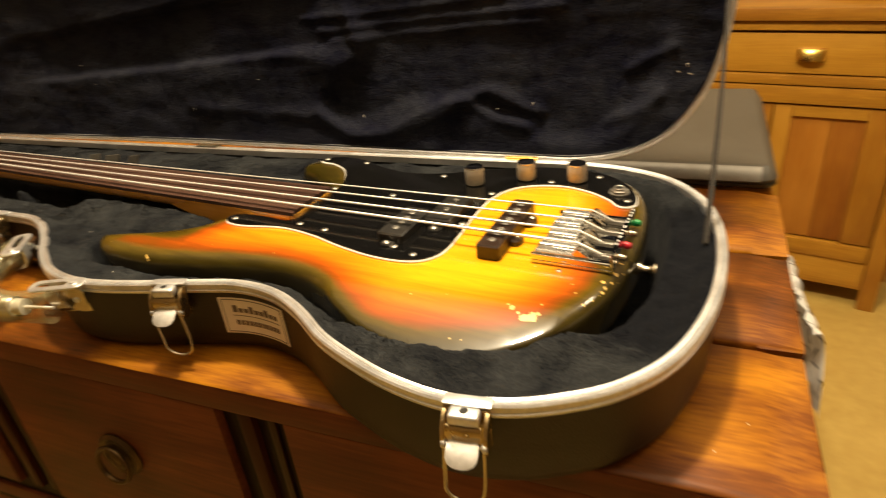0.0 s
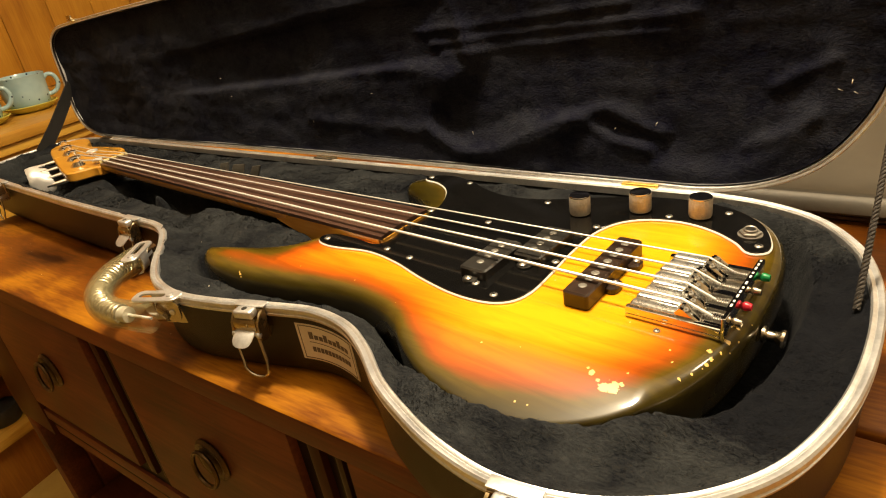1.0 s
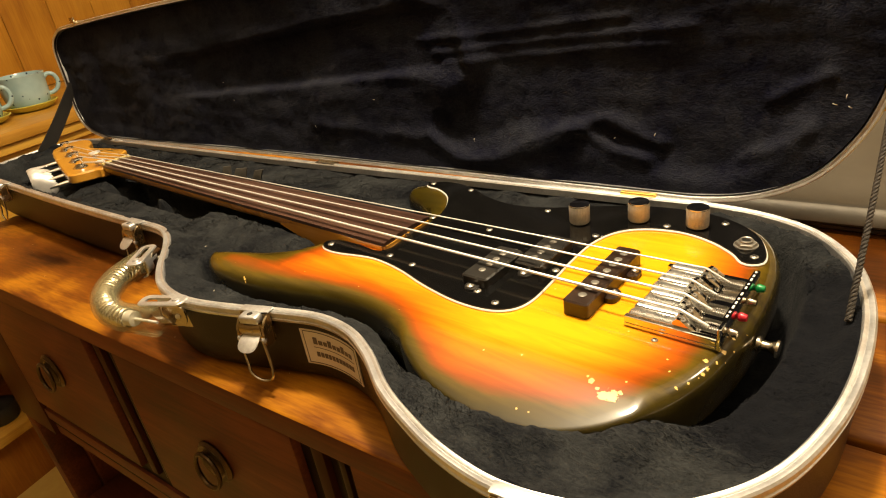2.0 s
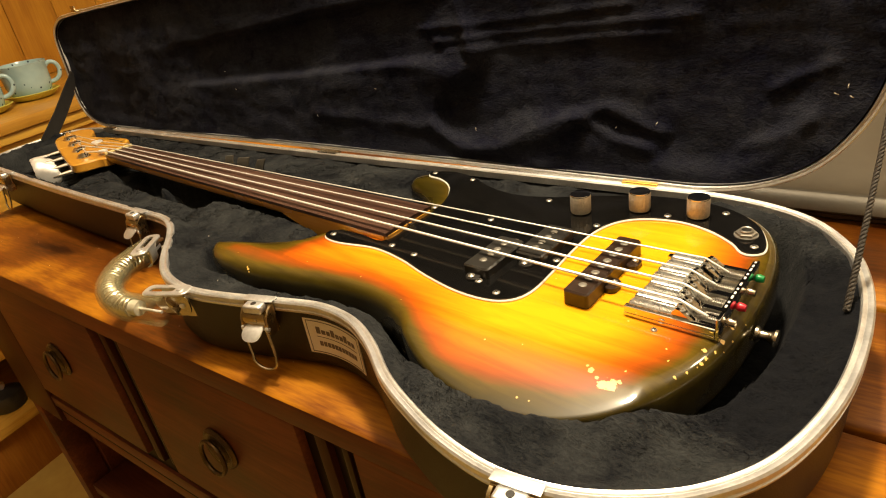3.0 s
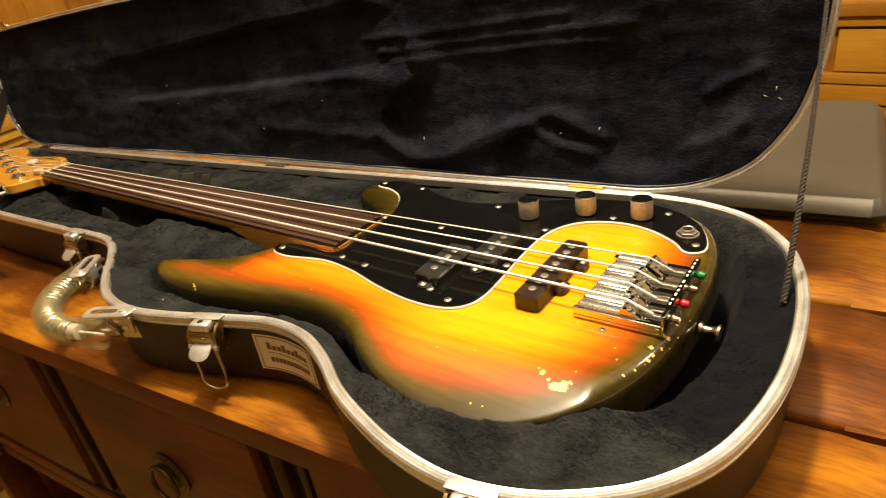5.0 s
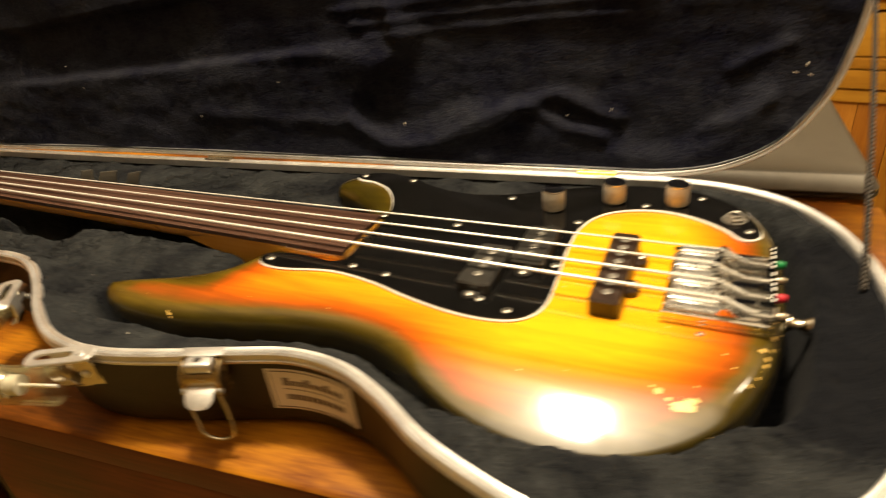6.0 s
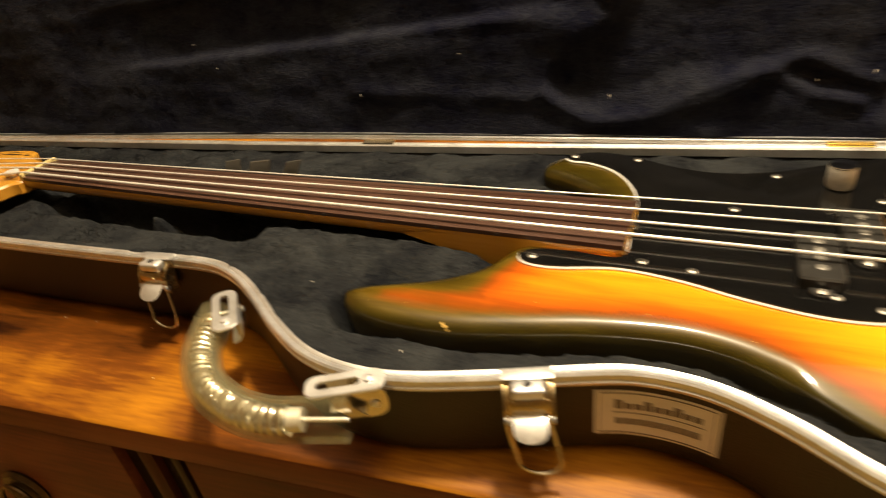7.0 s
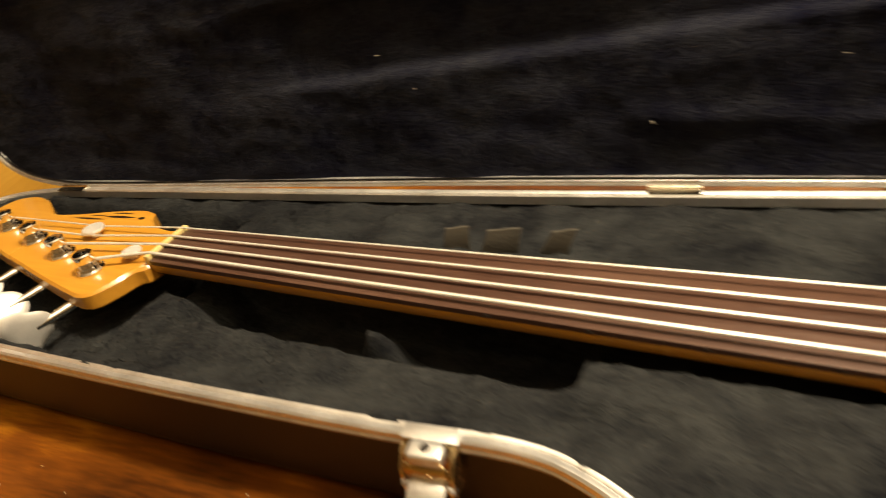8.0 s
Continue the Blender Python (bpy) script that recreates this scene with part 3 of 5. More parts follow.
def lid_height(Q):
    a, s = Q[:, 0], Q[:, 1]
    d = gap(LOUT, Q)
    # hollow pressed in the shape of the instrument that lies under the closed lid
    W = np.stack([H0.x + a * HE.x + s * HF.x, H0.y + a * HE.y + s * HF.y], 1)
    db = gap(BOUT, W) * np.where(inside(BOUT, W), -1, 1)
    x, y = W[:, 0], W[:, 1]
    dn = np.maximum(np.abs(y) - neck_half(x) - 0.006 - 0.026 * (1 - step(-1.04, -0.84, x)), np.maximum(-1.12 - x, x + 0.30))
    hollow = np.minimum(db, dn)
    hollow = hollow + (0.003 + 0.007 * step(-0.40, -0.30, x)) * rough_noise(a, s, 14, 9.0)
    crisp = 0.70 * (1 - step(-0.40, -0.30, x))
    w = 0.006 + 0.002 * step(0.0, 0.03, d)
    w += (0.0098 - 0.001 * step(-0.25, -0.1, x)) * step(-0.87, -0.74, x) * (1 - step(-0.016 * (1 - crisp), 0.014 * (1 - crisp), hollow))
    w += 0.005 * rough_noise(a, s, 11, 5.0) + 0.0016 * rough_noise(a, s * 2.2, 26, 6.0) + 0.0008 * rough_noise(a, s, 110, 7.0)
    for line, rise, half in FOLDS:
        dl = gap_open(smooth_line(line, 30, False), Q) + 0.0022 * rough_noise(a, s, 60, 4.0)
        w -= rise * np.exp(-((dl / half) ** 2))
    for ca, cs, r, deep in DENTS:
        w += deep * np.exp(-(((a - ca) / (1.5 * r)) ** 2 + ((s - cs) / r) ** 2))
    fold = step(-0.30, -0.15, x) * step(0.16, 0.20, s)
    w += 0.004 * fold * np.sin(s * 330 - a * 60 + 2 * rough_noise(a, s, 12, 8.0))
    return np.maximum(w, 0.002)


bm = BM()
prof = ((0.007, 0.0), (0.003, 0.012), (0.003, 0.030), (0.006, 0.045), (0.014, 0.053), (0.03, 0.056))
loft(bm, [[lid_place(q, w) for q in inset(LOUT, d)] for d, w in prof], True, False, True)
lid = part("lid", bm, SHELL, case, "upright open lid")
bm = BM()
loft(bm, [[lid_place(q, RIMZ - z) for q in inset(LOUT, d * 0.72)] for d, z in RIM])
part("lid_rim", bm, STEEL, lid, "worn silvery aluminium rim")
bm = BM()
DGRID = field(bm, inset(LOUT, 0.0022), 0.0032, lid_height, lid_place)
part("lid_lining", bm, PLUSH_SHADED, lid, "black plush lining with shade and a blue cast in its colour", 80)


# ---- hardware of the case ----
i_top = int(np.argmin(np.hypot(LOUT[:, 0] + 1.005, LOUT[:, 1] - 0.22)))
hx, hy = LOUT[i_top]
bm = BM()
for du, s0, s1, w0, w1 in ((0.0, -0.001, 0.0030, -0.004, 0.012), (0.0, 0.0030, 0.0085, -0.004, -0.0015)):
    vs = box(bm, (-0.007, s0, w0), (0.007, s1, w1), 0.0006)
for v in bm.verts:
    v.co = lid_place((hx + v.co.x, hy + v.co.y), v.co.z)
part("lid_hasp", bm, GILT, lid, "small nickel hasp")
for a0, s0 in ((-1.103, 0.135), (-1.104, 0.068)):
    i = int(np.argmin(np.hypot(LOUT[:, 0] - a0, LOUT[:, 1] - s0)))
    c = lid_place(LOUT[i], 0.006)
    bm = BM()
    lathe(bm, [(0.0, -0.001), (0.0034, -0.001), (0.0032, 0.0012), (0.0018, 0.0022), (0, 0.0024)], 12, Matrix.Translation(c) @ (-HE).to_track_quat("Z", "Y").to_matrix().to_4x4())
    part("lid_rivet", bm, GILT, lid)


def edge_frame(x, y):
    """Axes along the rim, outwards from it and up, at the outline's nearest point."""
    i = int(np.argmin(np.hypot(OUT[:, 0] - x, OUT[:, 1] - y)))
    n = len(OUT)
    t = OUT[(i + 3) % n] - OUT[(i - 3) % n]
    t /= np.linalg.norm(t)
    o = np.array([t[1], -t[0]])
    if area(OUT) < 0:
        o = -o
    c = OUT[i]
    return Matrix(((t[0], o[0], 0, c[0]), (t[1], o[1], 0, c[1]), (0, 0, 1, 0), (0, 0, 0, 1)))


def latch(x, y, swing=0.0):
    m = edge_frame(x, y)
    bm = BM()
    box(bm, (-0.0135, 0.0006, 0.872), (0.0135, 0.0036, 0.8975), 0.001, m)
    for s in (-1, 1):
        pts = [(0.0036, 0.873), (0.0085, 0.8720), (0.0125, 0.874), (0.0138, 0.880), (0.0125, 0.889), (0.0075, 0.895), (0.0036, 0.8965)]
        loft(bm, [[m @ Vector((s * t, n, z)) for n, z in pts] for t in (0.0112, 0.0132)], True, True, True)
    body_ob = part("latch", bm, GILT, case, "nickel draw latch")
    bm = BM()
    box(bm, (-0.0140, -0.0055, 0.8983), (0.0140, 0.0030, 0.8998), 0.0006, m)
    box(bm, (-0.0088, 0.0030, 0.8925), (0.0088, 0.0125, 0.8998), 0.0022, m, 3)
    part("latch_keeper", bm, STEEL, body_ob)
    bm = BM()
    loft(bm, [[m @ Vector((t * w, n + dn, z)) for t, dn in ((-1, 0), (0, 0.0008), (1, 0), (1, -0.0012), (0, -0.0006), (-1, -0.0012))] for n, z, w in ((0.0118, 0.8923, 0.0098), (0.0128, 0.8900, 0.0104), (0.0130, 0.8862, 0.0104), (0.0122, 0.8822, 0.0092))], True, True, True)
    lathe(bm, [(0.0, 0), (0.0018, 0), (0.0016, 0.0008), (0, 0.0010)], 10, m @ pose(0.002, 0.0132, 0.8872, -90))
    part("latch_face", bm, GILT, body_ob, "yellowed nickel face")
    # the hole isn't cut; a black disc gives its shade
    bm = BM()
    lathe(bm, [(0.0, 0), (0.0024, 0), (0.0022, 0.0002), (0, 0.0002)], 14, m @ pose(0.0, 0.0072, 0.8999))
    part("keeper_hole_shade", bm, BLACK_MATT, body_ob, "black disc for the shade in a round hole")
    bm = BM()
    rows = []
    for k, (n, z, w) in enumerate(((0.0118, 0.8830, 0.0070), (0.0145, 0.8824, 0.0086), (0.0178, 0.8806, 0.0092), (0.0212, 0.8780, 0.0090), (0.0234, 0.8760, 0.0074), (0.0246, 0.8748, 0.0046))):
        rows.append([m @ Vector((t * w, n + dn, z)) for t, dn in ((-1, 0), (-0.5, 0.0006), (0, 0.0008), (0.5, 0.0006), (1, 0), (1, -0.0016), (0, -0.0010), (-1, -0.0016))])
    loft(bm, rows, True, True, True)
    part("latch_lever", bm, STEEL, body_ob, "pale metal lever")
    bm = BM()
    tube(bm, [m @ Vector((t, 0.0128, 0.8795)) for t in (-0.0132, -0.0128, -0.0105, -0.0100, 0.0100, 0.0105, 0.0128, 0.0132)], [0.0016, 0.0026, 0.0026, 0.0012, 0.0012, 0.0026, 0.0026, 0.0016], 10)
    part("latch_pin", bm, STEEL, body_ob)
    bm = BM()
    pts = [(-0.0112, 0.0130, 0.8785), (-0.0116, 0.0150, 0.868), (-0.0114, 0.0170, 0.856)]
    pts += [(0.0112 * math.sin(a), 0.0188 + 0.001 * math.cos(a), 0.8525 - 0.0085 * math.cos(a)) for a in np.linspace(-1.45, 1.45, 11)]
    pts += [(0.0114, 0.0170, 0.856), (0.0116, 0.0150, 0.868), (0.0112, 0.0130, 0.8785)]
    tube(bm, [m @ Vector((t + swing * (0.8725 - z), n, z)) for t, n, z in pts], 0.0012, 8)
    part("latch_loop", bm, NICKEL, body_ob, "bent wire loop")


for x, y, sw in ((-0.0095, -0.191, 0.0), (-0.289, -0.151, 0.2), (-0.603, -0.103, 0.1), (-1.010, -0.118, 0.1)):
    latch(x, y, sw)


# carrying handle: coil spring in a clear sleeve between two bent brackets
HANDLE = smooth_line([(-0.518, -0.136, 0.884), (-0.510, -0.152, 0.885), (-0.497, -0.175, 0.886), (-0.474, -0.196, 0.886), (-0.446, -0.206, 0.886), (-0.420, -0.207, 0.886), (-0.398, -0.201, 0.886), (-0.377, -0.194, 0.885)], 64, False)


def bracket(c, d, along):
    """Slotted plate beside the rim, folded down to two lugs that hold one end of the handle."""
    d = Vector((d[0], d[1], 0)).normalized()
    n = Vector((d.y, -d.x, 0))
    m = Matrix(((d.x, n.x, 0, c[0]), (d.y, n.y, 0, c[1]), (0, 0, 1, 0.8968), (0, 0, 0, 1)))
    bm = BM()
    out = rounded(-0.0225, -0.0085, 0.0225, 0.0085, 0.0065, 6)
    hole = rounded(-0.0165, -0.0030, 0.0085, 0.0030, 0.0029, 6)
    rings = [[m @ Vector((u, v, z)) for u, v in P] for P, z in ((hole, 0.0), (out, 0.0), (out, 0.0012), (inset(out, 0.0006), 0.0018), (hole, 0.0018))]
    loft(bm, rings + [rings[0]])
    bmesh.ops.remove_doubles(bm, verts=bm.verts, dist=1e-6)
    lathe(bm, [(0.0, 0), (0.0034, 0), (0.0028, 0.0012), (0, 0.0018)], 14, m @ pose(0.0135, 0.0, 0.0018))
    top = part("handle_bracket", bm, STEEL, case, "pale nickel handle bracket with a slot")
    for v in (-0.0078, 0.0050):
        bm = BM()
        a = along * 0.95 - math.copysign(0.004, along)
        P = rounded(a - 0.0115, -0.0215, a + 0.0105, -0.0002, 0.0075, 6)
        loft(bm, [[m @ Vector((u, v + t, z)) for u, z in P] for t in (-0.0008, 0.0008)], True, True, True)
        part("bracket_lug", bm, NICKEL, top)
    bm = BM()
    tube(bm, [m @ Vector((along * 0.9, v, -0.0115)) for v in (-0.0098, -0.0093, -0.0087, 0.0060, 0.0066, 0.0073)], [0.0018, 0.0026, 0.0020, 0.0020, 0.0026, 0.0018], 12)
    part("bracket_pin", bm, STEEL, top)
    bm = BM()
    rows = []
    for v, z in ((-0.0080, 0.0), (-0.0088, -0.006), (-0.0080, -0.014), (-0.0050, -0.0185), (-0.0010, -0.0195)):
        rows.append([m @ Vector((u, v + dv, z)) for u, dv in ((-0.012, 0), (0.012, 0), (0.012, 0.0014), (-0.012, 0.0014))])
    loft(bm, rows, True, True, True)
    part("bracket_fold", bm, STEEL, top)
    bm = BM()
    u0, u1 = (0.004, 0.031) if along > 0 else (-0.012, 0.012)
    P = rounded(u0, -0.0285 if along > 0 else -0.0200, u1, 0.0004, 0.0060, 6)
    loft(bm, [[m @ Vector((u, -0.0046 + t + 0.06 * (u - u0) * along / 0.0165, z)) for u, z in P] for t in (-0.0007, 0.0007)], True, True, True)
    part("bracket_back", bm, NICKEL, top, "nickel plate against the case side")
    bm = BM()
    hook = [(-along * 0.2, 0.0075, -0.0010), (-along * 0.1, 0.0090, -0.0080), (along * 0.35, 0.0100, -0.0150), (along * 0.2, 0.0060, -0.0200), (along * 0.7, 0.0020, -0.0210)]
    rows = []
    for k, (u, v, z) in enumerate(hook):
        rows.append([m @ Vector((u + du, v + dv, z)) for du, dv in ((-0.0045, 0), (0.0045, 0), (0.0045, 0.0012), (-0.0045, 0.0012))])
    loft(bm, rows, True, True, True)
    part("bracket_hook", bm, NICKEL, top)


bracket((-0.384, -0.181), (0.89, 0.455), 0.0165)
bracket((-0.500, -0.143), (0.65, -0.76), -0.0165)
bm = BM()
hol = []
for r in (0.0128, 0.0108):
    b2 = BM()
    tube(b2, [tuple(p) for p in HANDLE], r, 20)
    hol.append([v.co.copy() for v in b2.verts])
    b2.free()
outer, inner = ([w[i * 20:(i + 1) * 20] for i in range(64)] for w in hol)
rr = outer + inner[::-1]
loft(bm, rr + [rr[0]])
bmesh.ops.remove_doubles(bm, verts=bm.verts, dist=1e-6)
sleeve = part("handle_sleeve", bm, CLEAR, case, "clear yellowed plastic handle sleeve")
sleeve.visible_shadow = False
bm = BM()
coil = []
for k in range(27 * 16):
    f = 0.05 + 0.77 * k / 432
    i = f * 63
    p = np.array([np.interp(i, range(64), HANDLE[:, j]) for j in range(3)])
    q = np.array([np.interp(min(i + 1, 63), range(64), HANDLE[:, j]) for j in range(3)])
    d = Vector(q - p).normalized()
    s = d.cross(Vector((0, 0, 1))).normalized()
    u = s.cross(d)
    a = 2 * math.pi * k / 16
    coil.append(Vector(p) + 0.0074 * (math.cos(a) * s + math.sin(a) * u))
tube(bm, coil, 0.00165, 8)
part("handle_spring", bm, SPRING_STEEL, sleeve, "steel coil spring")
# bright ferrule at each end of the spring, and the rod that runs on to the bracket
for ends, k in ((HANDLE[:5], (2, 4)), (HANDLE[-13:], (0, 4))):
    bm = BM()
    tube(bm, [tuple(p) for p in ends], 0.0013, 10)
    part("handle_rod", bm, BRIGHT_KEY, sleeve, "bright steel rod")
    bm = BM()
    tube(bm, [tuple(p) for p in ends[k[0]:k[1]]], 0.0068, 18)
    part("ferrule", bm, BRIGHT_KEY, sleeve, "bright steel ferrule")

# printed label on the side; its writing shows as bars
L_I = [i for i in range(len(OUT)) if -0.257 <= OUT[i, 0] <= -0.186 and OUT[i, 1] < 0]
L_I.sort(key=lambda i: OUT[i, 0])
LPATH = inset(OUT, 0.0020)[L_I]
LIN = np.linspace(0, 1, len(LPATH))


def band(bm, f0, f1, z0, z1, lift):
    n = max(2, int(14 * (f1 - f0)))
    P = inset(OUT, 0.0020 - lift)[L_I]
    fs = np.linspace(f0, f1, n + 1)
    rows = [[(np.interp(f, LIN, P[:, 0]), np.interp(f, LIN, P[:, 1]), z) for z in (z0, z1)] for f in fs]
    back = [[(np.interp(f, LIN, LPATH[:, 0]), np.interp(f, LIN, LPATH[:, 1]) + 0.0006, z) for z in (z1, z0)] for f in fs]
    loft(bm, [a + b for a, b in zip(rows, back)], True, True, True)


bm = BM()
band(bm, 0, 1, 0.8497, 0.8837, 0.0003)
label_ob = part("paper_label", bm, PAPER, case, "curved paper label with dark print")
bm = BM()
for f0, f1, z0, z1 in ((0.04, 0.96, 0.8817, 0.8823), (0.04, 0.96, 0.8512, 0.8518), (0.04, 0.047, 0.8512, 0.8823), (0.953, 0.96, 0.8512, 0.8823), (0.16, 0.88, 0.8670, 0.8674)):
    band(bm, f0, f1, z0, z1, 0.0006)
part("label_border", bm, INK, label_ob)
for k in range(9):
    bm = BM()
    f = 0.17 + 0.078 * k
    band(bm, f, f + 0.060, 0.8702, 0.8767 if k in (0, 3, 6) else 0.8742, 0.0006)
    part("print_bar", bm, INK, label_ob)
for k in range(11):
    bm = BM()
    f = 0.18 + 0.062 * k
    band(bm, f, f + 0.048, 0.8582, 0.8627, 0.0006)
    part("print_bar", bm, INK, label_ob)

# hinges
for a0, mat in ((-0.020, BRASS), (-0.435, NICKEL), (-0.995, NICKEL)):
    bm = BM()
    mid = H0 + HE * a0
    tube(bm, [mid + HE * t + Vector((0, 0, -0.0018)) + HF * 0.0010 for t in (-0.017, -0.006, -0.0055, 0.0055, 0.006, 0.017)], [0.0015 if mat is BRASS else 0.0020] * 6, 10)
    for s in (() if mat is BRASS else (-0.012, 0.0, 0.012)):
        lathe(bm, [(0, 0), (0.0022, 0), (0.0016, 0.0012), (0, 0.0014)], 8, Matrix.Translation(mid + HE * s + HF * 0.0070 + Vector((0, 0, -0.0026))))
    box(bm, (-0.017, 0.002, -0.0010), (0.017, 0.0045 if mat is BRASS else 0.0095, 0.0001), 0.0, Matrix(((HE.x, HF.x, 0, mid.x), (HE.y, HF.y, 0, mid.y), (0, 0, 1, 0.8990), (0, 0, 0, 1))))
    part("hinge", bm, mat, case, "brass hinge" if mat is BRASS else "nickel hinge")


def strap(name, pts, width, thick, twist, label):
    pts = [Vector(p) for p in pts]
    n = 24
    P = smooth_line([tuple(p) for p in pts], n, False)
    bm = BM()
    rows = []
    for i in range(n):
        d = Vector(P[min(i + 1, n - 1)] - P[max(i - 1, 0)]).normalized()
        s = d.cross(Vector((0, 1, 0))).normalized()
        s = Matrix.Rotation(radians(twist[0] + (twist[1] - twist[0]) * i / (n - 1)), 3, d) @ s
        u = d.cross(s)
        c = Vector(P[i])
        rows.append([c + s * a * width / 2 + u * b * thick / 2 for a, b in ((-1, -1), (1, -1), (1, 1), (-1, 1))])
    loft(bm, rows, True, True, True)
    return part(name, bm, WEB, case, label)


# braided cord at the body end: three strands laid round one another
CORD = smooth_line([(0.0855, 0.039, 0.892), (0.0830, 0.080, 0.938), (0.0790, 0.130, 0.995), (0.0720, 0.186, 1.065)], 300, False)
for k in range(3):
    bm = BM()
    pts, wide = [], []
    for i, p in enumerate(CORD):
        f = i / 299
        d = Vector(CORD[min(i + 1, 299)] - CORD[max(i - 1, 0)]).normalized()
        e = d.cross(Vector((0, 1, 0))).normalized()
        g = d.cross(e)
        ang = f * 2 * math.pi * 26 + k * 2 * math.pi / 3
        r = 0.0012 - 0.0004 * f
        pts.append(Vector(p) + e * r * math.cos(ang) + g * r * math.sin(ang))
        wide.append(0.0012 - 0.0004 * f)
    tube(bm, pts, wide, 6)
    if k == 0:
        cord = part("lid_cord", bm, CORD_YARN, case, "dark braided lid cord")
    else:
        part("cord_strand", bm, CORD_YARN, cord)
strap("lid_strap", [(-1.170, -0.004, 0.890), (-1.175, 0.034, 0.926), (-1.180, 0.068, 0.962), (-1.183, 0.094, 0.990)], 0.025, 0.0016, (-70, -60), "flat black lid strap")


def heights(grid, Q):
    lo, size, h = grid
    f = (Q - lo) / size
    i = np.clip(f.astype(int), 0, np.array(h.shape) - 2)
    u, v = (f - i)[:, 0], (f - i)[:, 1]
    i, j = i[:, 0], i[:, 1]
    return h[i, j] * (1 - u) * (1 - v) + h[i + 1, j] * u * (1 - v) + h[i, j + 1] * (1 - u) * v + h[i + 1, j + 1] * u * v


def pile(name, grid, P, keep, place, normal, spacing, length, parent, seed, fabric, outward=None):
    """Short fibres that stand on a lining, brushed in drifting directions."""
    rng2 = np.random.default_rng(seed)
    lo, size, h = grid
    top = P.max(0)
    low = P.min(0)
    n = int((top[0] - low[0]) * (top[1] - low[1]) / spacing ** 2)
    Q = low + rng2.random((n, 2)) * (top - low)
    Q = Q[inside(P, Q)]
    Q = Q[keep(Q)]
    z = heights(grid, Q)
    e = 0.0035
    gx = (heights(grid, Q + (e, 0)) - heights(grid, Q - (e, 0))) / (2 * e)
    gy = (heights(grid, Q + (0, e)) - heights(grid, Q - (0, e))) / (2 * e)
    ok = np.hypot(gx, gy) < 2.2
    Q, z, gx, gy = Q[ok], z[ok], gx[ok], gy[ok]
    drift = 2.6 * rough_noise(Q[:, 0], Q[:, 1], 16, seed) + 1.3 * rough_noise(Q[:, 0], Q[:, 1], 60, seed + 1.5)
    ang = 0.6 + drift + rng2.normal(0, 0.45, len(Q))
    size_f = length * (0.55 + 0.75 * rng2.random(len(Q))) * (1 + 0.5 * rough_noise(Q[:, 0], Q[:, 1], 45, seed + 3.0))
    dx, dy = np.cos(ang), np.sin(ang)
    up = 0.45 + 0.45 * rng2.random(len(Q))
    if outward is not None:
        k, ox, oy = outward(Q)
        dx, dy = dx * (1 - k) + ox * k, dy * (1 - k) + oy * k
        up = up * (1 - 0.3 * k)
        size_f = size_f * (1 + 0.7 * k)
    V, F, N = [], [], []
    half = 0.00022
    for i in range(len(Q)):
        q = Q[i]
        slope = gx[i] * dx[i] + gy[i] * dy[i]
        reach = size_f[i]
        base = place(q, z[i])
        tip = place((q[0] + dx[i] * reach * 0.8, q[1] + dy[i] * reach * 0.8), z[i] + normal * (up[i] * reach) + slope * reach * 0.8)
        a = place((q[0] - dy[i] * half, q[1] + dx[i] * half), z[i] - normal * 0.0004)
        b = place((q[0] + dy[i] * half, q[1] - dx[i] * half), z[i] - normal * 0.0004)
        nn = Vector(place((q[0] - gx[i] * normal, q[1] - gy[i] * normal), z[i] + normal)) - Vector(base)
        nn = (nn.normalized() + 0.45 * (Vector(tip) - Vector(base)).normalized()).normalized()
        k = len(V)
        V += [tuple(a), tuple(b), tuple(tip)]
        F.append((k, k + 1, k + 2))
        N += [tuple(nn)] * 3
    me = bpy.data.meshes.new(name)
    me.from_pydata(V, [], F)
    for p in me.polygons:
        p.use_smooth = True
    me.normals_split_custom_set_from_vertices(N)
    me.materials.append(fabric)
    ob = new(name, me)
    ob.parent = parent
    return tagged(ob, "", "", "", "stuff")


def clear_of_body(Q):
    return ~inside(inset(BOUT, 0.002), Q) & ~((np.abs(Q[:, 1]) < neck_half(Q[:, 0]) + 0.001) & (Q[:, 0] > -0.865) & (Q[:, 0] < -0.26)) & ~inside(HEAD_COVER, Q)


def towards_rim(Q):
    """Beside the rim the fibres lean out over it, in tufts."""
    d = gap(OUT, Q)
    near = OUT[np.argmin((Q[:, None, 0] - OUT[None, ::2, 0]) ** 2 + (Q[:, None, 1] - OUT[None, ::2, 1]) ** 2, axis=1) * 2]
    o = near - Q
    o /= np.linalg.norm(o, axis=1)[:, None] + 1e-9
    k = (1 - step(0.0075, 0.0130, d)) * step(-0.15, 0.25, rough_noise(Q[:, 0], Q[:, 1], 70, 8.5))
    return k, o[:, 0], o[:, 1]


HEAD_COVER = np.array([(-0.87, -0.05), (-0.87, 0.02), (-0.93, 0.035), (-1.10, 0.04), (-1.10, 0.0), (-0.90, -0.05)])
pile("plush_nap", LGRID, inset(OUT, 0.0050), clear_of_body, lambda q, z: (q[0], q[1], z), 1.0, 0.00155, 0.0030, lining, 11, PLUSH, towards_rim)
pile("plush_nap", DGRID, inset(LOUT, 0.0045), lambda Q: Q[:, 0] < 9, lid_place, -1.0, 0.0022, 0.0030, lid, 12, PLUSH_SHADED)

